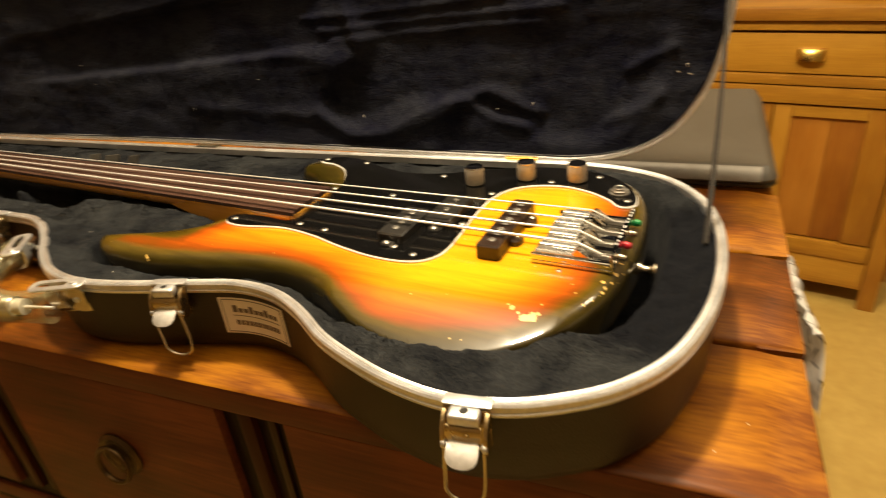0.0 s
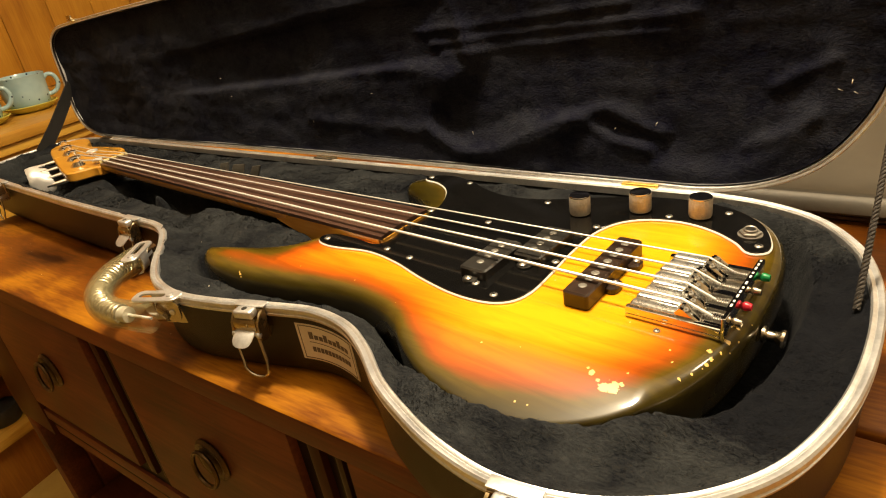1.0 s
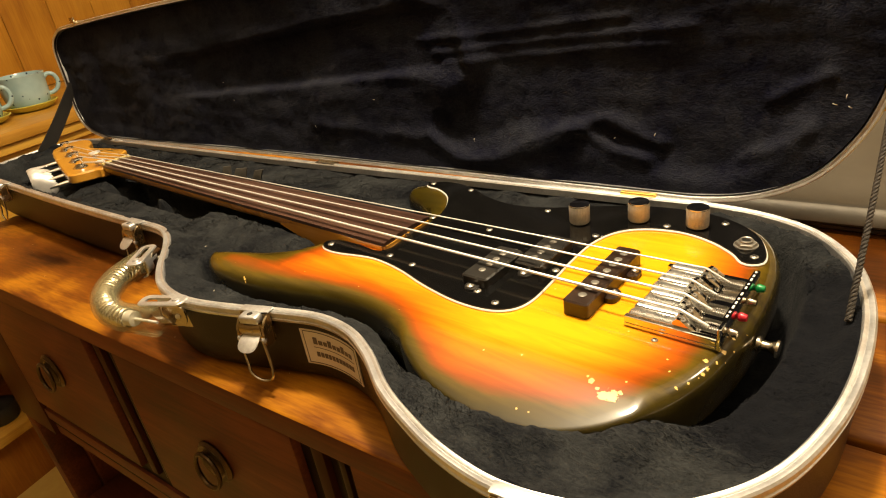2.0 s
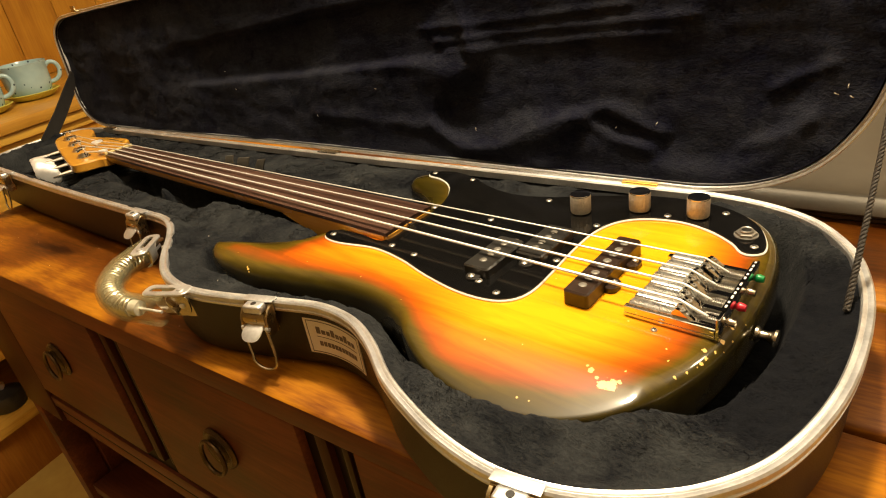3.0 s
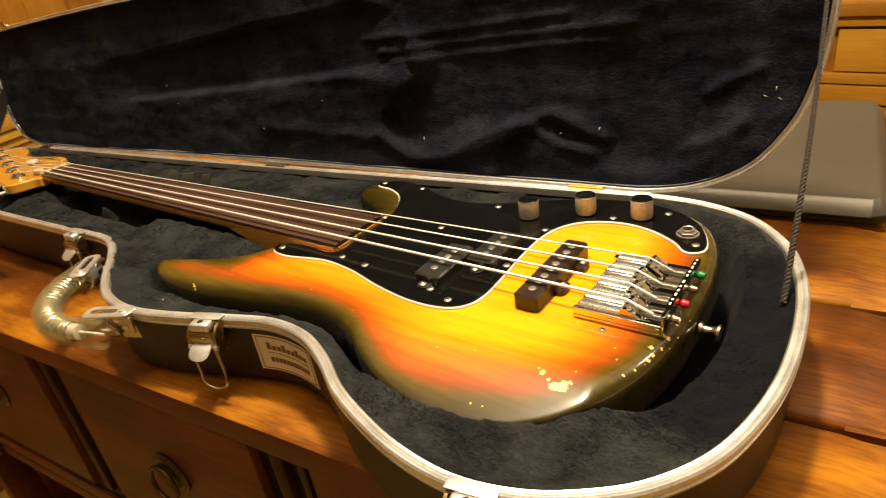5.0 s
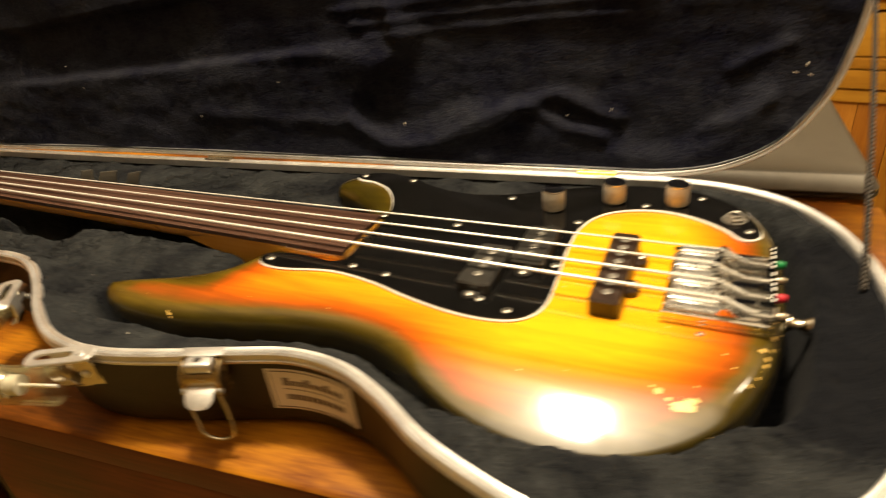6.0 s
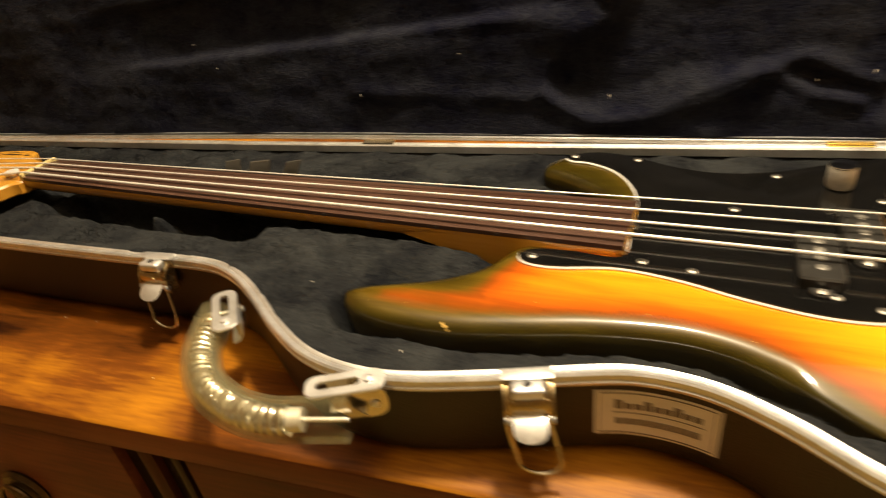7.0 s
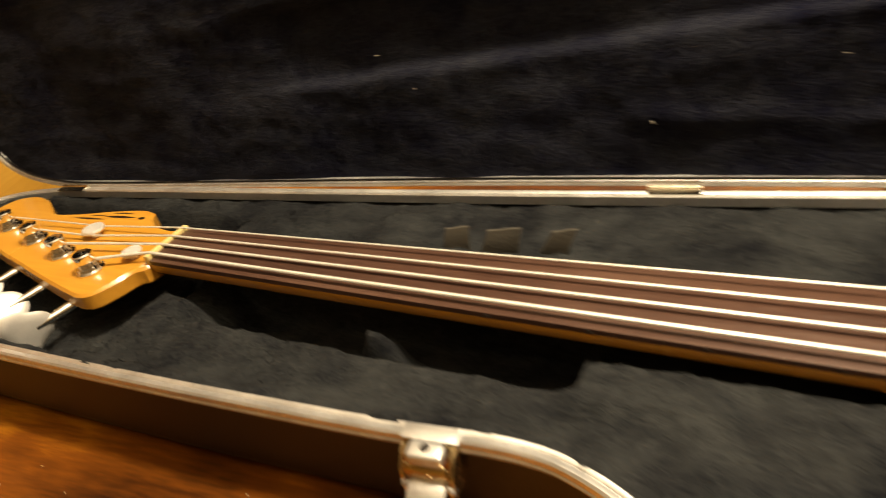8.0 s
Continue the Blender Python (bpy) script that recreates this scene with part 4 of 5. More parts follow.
# ---- bass guitar ----
SATIN = surf("satin_chrome", (0.62, 0.61, 0.58), (0.82, 0.81, 0.78), 0.28, 0.92, 120, 0.03, 500, spread=0.15)
KNURL = surf("knurled_nickel", (0.40, 0.38, 0.33), (0.66, 0.63, 0.55), 0.42, 0.30, 300, 0.6, 900)
ZB = 0.900


def contour(x, y):
    """Depth of the forearm bevel below the flat top."""
    q = np.maximum(-y - 0.0925 + 0.09 * (x + 0.02), 0)
    return 0.300 * (np.sqrt(q * q + 0.007 ** 2) - 0.007)




def sunburst():
    m, t, b = tree_of("sunburst_lacquer")
    a = t.nodes.new("ShaderNodeAttribute")
    a.attribute_name = "edge"
    v = spot(t, (0.10, 1, 1))
    grain = node(t, "ShaderNodeTexNoise", Vector=v, Scale=90.0, Detail=5.0, Roughness=0.6, Distortion=0.5).outputs[0]
    soft = node(t, "ShaderNodeTexNoise", Vector=spot(t), Scale=14.0, Detail=2.0).outputs[0]
    e = calc(t, "ADD", a.outputs["Fac"], calc(t, "MULTIPLY_ADD", soft, 0.012, -0.006))
    e = calc(t, "ADD", e, calc(t, "MULTIPLY_ADD", grain, 0.010, -0.005))
    f = calc(t, "MULTIPLY", e, 10.0)
    col = ramp(t, f, [(0.0, (0.024, 0.018, 0.0018)), (0.06, (0.042, 0.031, 0.0025)), (0.140, (0.100, 0.064, 0.005)), (0.215, (0.27, 0.060, 0.004)), (0.31, (0.57, 0.115, 0.005)), (0.45, (0.77, 0.24, 0.006)), (0.62, (0.84, 0.39, 0.008))])
    streak = ramp(t, grain, [(0.35, (0.72, 0.60, 0.5)), (0.6, (1, 1, 1))])
    col = mix(t, 0.6, col, streak, "MULTIPLY")
    # chips down to the bare wood
    g = t.nodes.new("ShaderNodeTexCoord").outputs["Object"]
    n1 = node(t, "ShaderNodeTexNoise", Vector=g, Scale=520.0, Detail=4.0, Roughness=0.6).outputs[0]
    worn = None
    for (x, y, r) in ((-0.0060, -0.1030, 0.0042), (-0.0105, -0.1052, 0.0034), (-0.0022, -0.0998, 0.0022), (-0.0155, -0.1022, 0.0016), (-0.021, -0.0985, 0.0022), (-0.0245, -0.0965, 0.0014), (-0.003, -0.090, 0.0013), (0.028, -0.050, 0.0020), (0.0335, -0.035, 0.0022), (0.009, -0.060, 0.0012), (0.014, -0.070, 0.0013), (-0.3510, -0.1195, 0.0013), (-0.3490, -0.1205, 0.0015), (-0.3470, -0.1215, 0.0013), (0.0345, -0.020, 0.0014), (0.0300, -0.0600, 0.0018), (0.0220, -0.0800, 0.0014), (-0.0950, -0.1050, 0.0012), (-0.0700, -0.0980, 0.0010), (-0.0520, -0.1330, 0.0012), (-0.0440, -0.1320, 0.0009), (0.0375, -0.028, 0.00115), (0.0330, -0.046, 0.00137), (0.0390, -0.008, 0.00101), (0.0260, -0.072, 0.00115), (0.0305, -0.0545, 0.00187), (0.0362, -0.040, 0.00101), (0.0290, -0.0640, 0.00094), (0.0060, -0.1160, 0.00173), (0.0100, -0.1128, 0.00158), (-0.405, -0.1120, 0.00086), (-0.380, -0.1090, 0.00072), (-0.300, -0.0900, 0.00086), (-0.235, -0.0860, 0.00079), (-0.180, -0.0960, 0.00086)):
        s = t.nodes.new("ShaderNodeVectorMath")
        s.operation = "MULTIPLY_ADD"
        t.links.new(g, s.inputs[0])
        s.inputs[1].default_value = (1, 1, 1)
        edge = float(gap(BOUT, np.array([(x, y)]))[0])
        fall = float(np.interp(edge, (0.0, 0.0007, 0.0024, 0.0050, 0.0085, 0.0125), (0.0125, 0.0085, 0.0050, 0.0022, 0.0006, 0.0)))
        drop = float(contour(np.float64(x), np.float64(y)))
        fall *= 1 - 0.68 * float(step(0.0008, 0.0045, np.float64(drop)))
        s.inputs[2].default_value = (-x, -y, -(ZB - drop - fall))
        ln = t.nodes.new("ShaderNodeVectorMath")
        ln.operation = "LENGTH"
        t.links.new(s.outputs[0], ln.inputs[0])
        k = calc(t, "SUBTRACT", calc(t, "MULTIPLY", n1, 2.0 * r), ln.outputs["Value"])
        worn = k if worn is None else calc(t, "MAXIMUM", worn, k)
    vor = node(t, "ShaderNodeTexVoronoi", Vector=g, Scale=30.0)
    tiny = calc(t, "SUBTRACT", 0.025, vor.outputs["Distance"])
    worn = calc(t, "MAXIMUM", worn, calc(t, "MULTIPLY", tiny, 0.4))
    mask = calc(t, "GREATER_THAN", worn, 0.0005)
    col = mix(t, mask, col, (0.80, 0.52, 0.14))
    t.links.new(col, b.inputs["Base Color"])
    scr = node(t, "ShaderNodeTexNoise", Vector=g, Scale=55.0, Detail=6.0).outputs[0]
    t.links.new(calc(t, "MULTIPLY_ADD", mask, 0.35, calc(t, "MULTIPLY_ADD", scr, 0.08, 0.04)), b.inputs["Roughness"])
    b.inputs["IOR"].default_value = 1.5
    b.inputs["Coat Weight"].default_value = 0.26
    b.inputs["Coat Roughness"].default_value = 0.29
    t.links.new(node(t, "ShaderNodeBump", Height=calc(t, "MULTIPLY_ADD", mask, -1.0, calc(t, "MULTIPLY", scr, 0.1)), Strength=0.25, Distance=0.001).outputs[0], b.inputs["Normal"])
    return m


BURST = sunburst()
MAPLE = wood("amber_maple", (0.42, 0.175, 0.016), (0.54, 0.26, 0.030), (0.62, 0.33, 0.048), "x", 14, 0.25, 0.5, 0.03, 0.0)
ROSE = wood("rosewood", (0.026, 0.0125, 0.0085), (0.064, 0.032, 0.022), (0.115, 0.064, 0.044), "x", 60, 0.34, 0.15, 0.1, 0.0)
BONE = surf("aged_bone", (0.55, 0.42, 0.16), (0.70, 0.58, 0.28), 0.4, 0, 90)
STRING = surf("wound_steel", (0.60, 0.585, 0.54), (0.74, 0.72, 0.67), 0.42, 0.30, 60, 0.0, spread=0.1)
GREEN = surf("green_plastic", (0.0, 0.16, 0.04), (0.01, 0.25, 0.07), 0.3, 0, 60)
RED = surf("red_plastic", (0.35, 0.01, 0.02), (0.55, 0.02, 0.04), 0.3, 0, 60)
DARK_CORE = surf("dark_brown_cover_side", (0.012, 0.006, 0.003), (0.030, 0.013, 0.006), 0.35, 0, 80)

bass = thing("bass_guitar", (-0.2, 0.0, 0.856), "fretless electric bass guitar with worn sunburst body and black scratchplate", "bass guitar")


bm = BM()
zb0 = 0.8565
ease = ((0.014, zb0), (0.006, zb0 + 0.0015), (0.0015, zb0 + 0.006), (0.0, zb0 + 0.012), (0.0, ZB - 0.0125), (0.0007, ZB - 0.0085), (0.0024, ZB - 0.005), (0.0050, ZB - 0.0022), (0.0085, ZB - 0.0006), (0.0125, ZB))
rings = []
# the edge is eased less where the bevel runs out
tight = 1 - 0.68 * step(0.0008, 0.0045, contour(BOUT[:, 0], BOUT[:, 1]))
for d, z in ease:
    P = inset(BOUT, (d * tight if z > 0.87 else d + 0 * tight)[:, None])
    z = ZB - (ZB - z) * tight if z > 0.885 else z + 0 * tight
    k = (z - zb0) / (ZB - zb0)
    dz = contour(P[:, 0], P[:, 1]) * k
    rings.append([(x, y, h - q) for (x, y), h, q in zip(P, z, dz)])
rows = loft(bm, rings, True, True, False)
top = inset(BOUT, (0.0125 * tight)[:, None])
lo, hi = top.min(0), top.max(0)
gx, gy = np.meshgrid(np.arange(lo[0], hi[0], 0.008), np.arange(lo[1], hi[1], 0.008))
Q = np.stack([gx.ravel(), gy.ravel()], 1)
Q = Q[inside(top, Q) & (gap(top, Q) > 0.004)]
pts = [Vector((float(x), float(y))) for x, y in np.concatenate([top, Q])]
nb = len(top)
vo, _, fo, vin, _, _ = delaunay_2d_cdt(pts, [(i, (i + 1) % nb) for i in range(nb)], [], 1, 1e-6)
vm = []
for p, src in zip(vo, vin):
    if src and src[0] < nb:
        vm.append(rows[-1][src[0]])
    else:
        vm.append(bm.verts.new((p.x, p.y, ZB - float(contour(np.float64(p.x), np.float64(p.y))))))
for f in fo:
    try:
        bm.faces.new([vm[i] for i in f])
    except ValueError:
        pass
body = part("body", bm, BURST, bass, "three-tone sunburst body with chipped lacquer", 60)
co = np.array([v.co[:2] for v in body.data.vertices])
at = body.data.attributes.new("edge", "FLOAT", "POINT")
ed = gap(BOUT, co)
# a narrow dark band along the waist; the far horn is dark nearly to its middle
waist = (1 - step(-0.13, -0.05, co[:, 0])) * step(-0.03, -0.07, co[:, 1])
cap = 0.033 + 0.060 * step(-0.37, -0.22, co[:, 0])
ed += waist * (cap * (1 - np.exp(-1.7 * ed / cap)) - ed)
ed *= 1 - 0.55 * (1 - step(-0.27, -0.22, co[:, 0])) * step(0.0, 0.03, co[:, 1])
ed *= 1 - 0.35 * (1 - step(-0.345, -0.325, co[:, 0])) * step(-0.100, -0.085, co[:, 1])
ed *= 1 - 0.22 * (1 - step(-0.425, -0.395, co[:, 0])) * step(-0.06, -0.08, co[:, 1])
at.data.foreach_set("value", ed.astype(np.float32))

GUARD = [(-0.3255, -0.0415), (-0.322, -0.0505), (-0.311, -0.0540), (-0.295, -0.0535), (-0.259, -0.0470), (-0.223, -0.0515), (-0.186, -0.0620), (-0.150, -0.0690), (-0.121, -0.0685), (-0.104, -0.0605), (-0.0965, -0.0440),
         (-0.0970, -0.0150), (-0.0995, 0.019), (-0.0990, 0.055), (-0.090, 0.080), (-0.072, 0.0945), (-0.045, 0.1000), (-0.020, 0.0940), (0.001, 0.0810), (0.011, 0.0700), (0.0195, 0.0690), (0.0265, 0.0770),
         (0.0230, 0.0950), (0.010, 0.1180), (-0.015, 0.1360), (-0.048, 0.1425), (-0.090, 0.1375), (-0.130, 0.1215), (-0.168, 0.1035), (-0.205, 0.0965), (-0.240, 0.1035), (-0.270, 0.1175),
         (-0.300, 0.1230), (-0.322, 0.1165), (-0.3275, 0.1085), (-0.321, 0.1035), (-0.306, 0.1015), (-0.288, 0.0925), (-0.274, 0.0775), (-0.2630, 0.0560), (-0.2580, 0.0330), (-0.258, 0.0), (-0.259, -0.0320), (-0.290, -0.0325), (-0.315, -0.0345)]
GOUT = smooth_line(GUARD, 260)
bm = BM()
plate(bm, GOUT, ZB + 0.0003, ZB + 0.0018, 0.0009)
part("scratchplate_edge", bm, WHITE_PLY, bass, "white ply edge of the scratchplate")
bm = BM()
plate(bm, inset(GOUT, 0.0010), ZB + 0.0012, ZB + 0.0027, 0.0004)
part("scratchplate", bm, BLACK, bass, "glossy black scratchplate")
GZ = ZB + 0.0027


def screw(x, y, z, r=0.0030):
    bm = BM()
    lathe(bm, [(r, -0.0002), (r, 0.0003), (r * 0.7, 0.0010), (r * 0.25, 0.0012), (r * 0.22, 0.0006), (0, 0.0006)], 14, pose(x, y, z))
    knob = part("screw", bm, SCREW, bass)
    # slots aren't cut; a black cross on the head gives their shade
    bm = BM()
    spin = pose(x, y, z, 0, 0, (x * 7919 + y * 3571) * 100 % 180)
    for a, b in ((0.62, 0.16), (0.16, 0.62)):
        box(bm, (-a * r, -b * r, 0.0008), (a * r, b * r, 0.00128), 0.0, spin)
    part("screw_slot_shade", bm, BLACK_MATT, knob)
    return knob


for x, y in ((-0.3150, -0.0450), (-0.3200, 0.1110), (-0.2675, 0.1105), (-0.1655, 0.0950), (0.0180, 0.0800), (-0.1180, -0.0585), (-0.1395, -0.0510), (-0.2150, -0.0415), (-0.2450, -0.0375), (-0.2610, 0.0400), (-0.1930, 0.0395),
             (-0.1020, 0.0660), (-0.0570, 0.1050), (-0.0170, 0.1265), (-0.1025, 0.0010)):
    screw(x, y, GZ)
screw(-0.005, -0.0455, ZB, 0.0022)

# neck, fingerboard, head
xs = np.linspace(-0.871, -0.262, 24)


def neck_ring(x):
    h = neck_half(x)
    z1, z0 = ZB + 0.0050, ZB - 0.0125
    r = [(x, h, z1)]
    for a in np.linspace(0, math.pi, 13):
        r.append((x, h * math.cos(a), z1 - 0.002 - (z1 - 0.002 - z0) * math.sin(a)))
    r.append((x, -h, z1))
    return r


bm = BM()
loft(bm, [neck_ring(x) for x in xs], True, True, True)
part("neck", bm, MAPLE, bass, "amber lacquered maple neck")
bm = BM()
loft(bm, [[(x, y, z) for y, z in ((-h, ZB + 0.0048), (-h, zl), (-h + 0.004, zl - 0.002), (h - 0.004, zl - 0.002), (h, zl), (h, ZB + 0.0048))] for x, h, zl in ((-0.420, 0.0270, ZB - 0.004), (-0.400, 0.0285, ZB - 0.008), (-0.375, 0.0290, ZB - 0.015), (-0.352, 0.0295, ZB - 0.020), (-0.290, 0.0305, ZB - 0.020))], True, True, True)
part("neck_flare", bm, MAPLE, bass)
bm = BM()
lathe(bm, [(0.0, -0.004), (0.0070, -0.004), (0.0072, -0.002), (0.0045, 0.0), (0.0042, 0.005), (0.0055, 0.0085), (0.0075, 0.0105), (0.0072, 0.0125), (0.003, 0.0130), (0, 0.0125)], 20, pose(-0.4275, -0.0870, 0.8790, 0, -90, -12) @ Matrix.Scale(0.85, 4))
part("strap_button", bm, NICKEL, bass, "nickel strap button")
bm = BM()
xs = np.linspace(-0.862, -0.2572, 30)
rings = []
for x in xs:
    h = neck_half(x)
    r = [(x, -h, ZB + 0.0052)]
    for k in np.linspace(-1, 1, 9):
        r.append((x, h * k * 0.995, ZB + 0.0085 + 0.0017 * (1 - k * k)))
    r.append((x, h, ZB + 0.0052))
    rings.append(r)
loft(bm, rings, True, True, True)
part("fingerboard", bm, ROSE, bass, "dark fretless rosewood fingerboard")
bm = BM()
P = rounded(-0.2620, -0.0300, -0.2567, 0.0300, 0.002)
plate(bm, P, ZB + 0.0015, ZB + 0.0058, 0.0006)
heel = part("neck_heel", bm, MAPLE, bass)
bm = BM()
lathe(bm, [(0.0, 0), (0.0045, 0), (0.0045, 0.003), (0.0015, 0.003), (0.0014, 0.001), (0, 0.001)], 14, pose(-0.2562, 0.0, ZB + 0.0026))
part("truss_rod_nut", bm, NICKEL, heel)
bm = BM()
box(bm, (-0.867, -0.0212, ZB + 0.004), (-0.8622, 0.0212, ZB + 0.0118), 0.001)
part("nut", bm, BONE, bass, "yellowed bone nut")
for x in (-0.30, -0.345, -0.392, -0.437, -0.49, -0.545, -0.60):
    bm = BM()
    h = neck_half(x)
    lathe(bm, [(0.0, 0), (0.0012, 0), (0.0012, 0.0006), (0, 0.0006)], 8, pose(x, -h - 0.0001, ZB + 0.0066, 90))
    part("side_dot", bm, BLACK_MATT, bass)

HEAD = [(-0.8640, -0.0215), (-0.8720, -0.0300), (-0.8760, -0.0430), (-0.8830, -0.0575), (-0.8930, -0.0625), (-0.9100, -0.0600), (-0.9460, -0.0520), (-0.9940, -0.0400), (-1.0290, -0.0315), (-1.0700, -0.0200), (-1.0980, -0.0100),
        (-1.1130, 0.0060), (-1.1210, 0.0270), (-1.1140, 0.0450), (-1.0940, 0.0525), (-1.0740, 0.0485), (-1.0550, 0.0380), (-1.0350, 0.0285), (-1.0050, 0.0320), (-0.9730, 0.0400), (-0.9400, 0.0455), (-0.9255, 0.0430), (-0.9200, 0.0350),
        (-0.9050, 0.0260), (-0.8850, 0.0220), (-0.8640, 0.0215)]
HZ = ZB + 0.0048
HO = smooth_line(HEAD, 120)
bm = BM()
Q1 = inset(HO, 0.002)
loft(bm, [[(x, y, z) for x, y in P] for P, z in ((Q1, HZ - 0.0145), (HO, HZ - 0.0125), (HO, HZ - 0.0020), (Q1, HZ))], True, True, True)
head = part("headstock", bm, MAPLE, bass, "amber lacquered headstock")
POSTS = [(-0.911, -0.0355), (-0.960, -0.0230), (-1.011, -0.0105), (-1.063, 0.0020)]
KEYV = Vector((-0.255, -0.967, 0)).normalized()


def tuner(x, y, tip):
    bm = BM()
    lathe(bm, [(0.0, 0), (0.0105, 0), (0.0105, 0.0012), (0.0085, 0.0022), (0.0078, 0.004), (0.0066, 0.0045), (0.0058, 0.0070), (0.0072, 0.0100), (0.0072, 0.0145), (0.0062, 0.0152), (0.0032, 0.0150), (0.0030, 0.0110), (0, 0.0108)], 20, pose(x, y, HZ))
    post = part("tuner_post", bm, CHROME, bass, "chrome tuner post")
    # shaft and clover key on the near side of the head
    yaw = math.degrees(math.atan2(KEYV.y, KEYV.x))
    m = pose(x, y, HZ - 0.0165, 0, 0, yaw)
    bm = BM()
    box(bm, (-0.010, -0.018, -0.002), (0.014, 0.018, 0.0022), 0.001, m)
    tube(bm, [m @ Vector((a, 0, 0)) for a in (0.014, 0.028, 0.038, 0.050)], [0.0042, 0.0042, 0.0032, 0.003], 10)
    part("tuner_shaft", bm, CHROME, post)
    out = []
    for a in np.linspace(0, 2 * math.pi, 40, endpoint=False):
        r = 0.0170 * (1 + 0.17 * math.cos(3 * a + math.pi))
        out.append((0.056 + r * math.cos(a) * 0.95, r * math.sin(a) * 1.15))
    out = np.array(out)
    bm = BM()
    i1, i2 = inset(out, 0.002), inset(out, 0.007)
    tilt = m @ pose(0, 0, 0.0, tip, 0, 0)
    loft(bm, [[tilt @ Vector((u, v, z)) for u, v in P] for P, z in ((i2, -0.0026), (i1, -0.0018), (out, 0.0), (i1, 0.0018), (i2, 0.0026))], True, True, True)
    part("tuner_key", bm, BRIGHT_KEY, post, "chrome clover-shaped tuner key")


for (x, y), tip in zip(POSTS, (84, -50, -28, 8)):
    tuner(x, y, tip)
for x, y, k in ((-0.952, 0.0045, 1.0), (-0.886, -0.0155, 0.85)):
    bm = BM()
    lathe(bm, [(0.0, 0), (0.0034, 0), (0.0034, 0.0030), (0.0078, 0.0042), (0.0090, 0.0058), (0.0084, 0.0076), (0.0040, 0.0084), (0.0012, 0.0078), (0, 0.0074)], 20, pose(x, y, HZ) @ Matrix.Scale(k, 4))
    part("string_retainer", bm, BRIGHT_KEY, bass, "round nickel string retainer")

# strings
NUTY, SADY = (-0.0165, -0.0055, 0.0055, 0.0165), (-0.0285, -0.0095, 0.0095, 0.0285)
SADX = (0.004, 0.000, -0.003, 0.000)
for i, r in enumerate((0.00120, 0.00100, 0.00082, 0.00064)):
    px, py = POSTS[i]
    pts = [(px + 0.004, py + 0.0058, HZ + 0.0068)]
    if i >= 2:
        pts.append((-0.952, 0.0045 + (0.0075 if i == 3 else -0.0065), HZ + 0.0042))
    pts += [(-0.8648, NUTY[i], ZB + 0.0122), (SADX[i], SADY[i], ZB + 0.0155), (SADX[i] + 0.018, SADY[i] * 0.98, ZB + 0.008)]
    bm = BM()
    tube(bm, pts, r, 8)
    part("string", bm, STRING, bass, "wound steel string")

# split pickup, bridge pickup
for x0, y0, x1, y1 in ((-0.1585, -0.0460, -0.1345, 0.0065), (-0.1325, -0.0120, -0.1085, 0.0405)):
    bm = BM()
    plate(bm, rounded(x0, y0, x1, y1, 0.003), GZ, ZB + 0.0105, 0.0012)
    xm, ym = (x0 + x1) / 2, (y0 + y1) / 2
    for s in (-1, 1):
        lathe(bm, [(0.0, 0), (0.0062, 0), (0.0062, 0.0012), (0.0056, 0.0018), (0, 0.0018)], 16, pose(xm, ym + s * (y1 - y0) / 2 + s * 0.002, GZ))
    pu = part("split_pickup", bm, BLACK_MATT, bass, "black split pickup cover")
    for k in (-1.5, -0.5, 0.5, 1.5):
        bm = BM()
        lathe(bm, [(0.0, -0.001), (0.0030, -0.001), (0.0030, 0.0003), (0.0026, 0.0006), (0, 0.0006)], 14, pose(xm, ym + k * 0.0095, ZB + 0.0105))
        part("pole_piece", bm, POLE, pu)
    for s in (-1, 1):
        bm = BM()
        lathe(bm, [(0.0, 0), (0.0028, 0), (0.0028, 0.001), (0.0010, 0.0020), (0, 0.0012)], 12, pose(xm, ym + s * ((y1 - y0) / 2 + 0.0045), GZ + 0.0018))
        part("pickup_screw", bm, SCREW, pu)
bm = BM()
plate(bm, rounded(-0.0705, -0.0455, -0.0515, 0.0420, 0.003), ZB + 0.0002, ZB + 0.0120, 0.0012)
for y in (-0.013, 0.021):
    plate(bm, rounded(-0.0560, y - 0.0075, -0.0440, y + 0.0075, 0.005), ZB + 0.0002, ZB + 0.0050, 0.001)
jp = part("bridge_pickup", bm, DARK_CORE, bass, "dark brown-black single coil pickup")
for k in SADY:
    for s in (-0.0048, 0.0048):
        bm = BM()
        lathe(bm, [(0.0, -0.001), (0.0030, -0.001), (0.0030, 0.0003), (0.0026, 0.0005), (0, 0.0005)], 14, pose(-0.0605, k * 0.97 - 0.002 + s, ZB + 0.0120))
        part("pole_piece", bm, POLE, jp)
for y in (-0.013, 0.021):
    bm = BM()
    lathe(bm, [(0.0, 0), (0.0026, 0), (0.0024, 0.0015), (0.001, 0.0022), (0, 0.0015)], 12, pose(-0.0475, y, ZB + 0.0050))
    part("pickup_screw", bm, SCREW, jp)

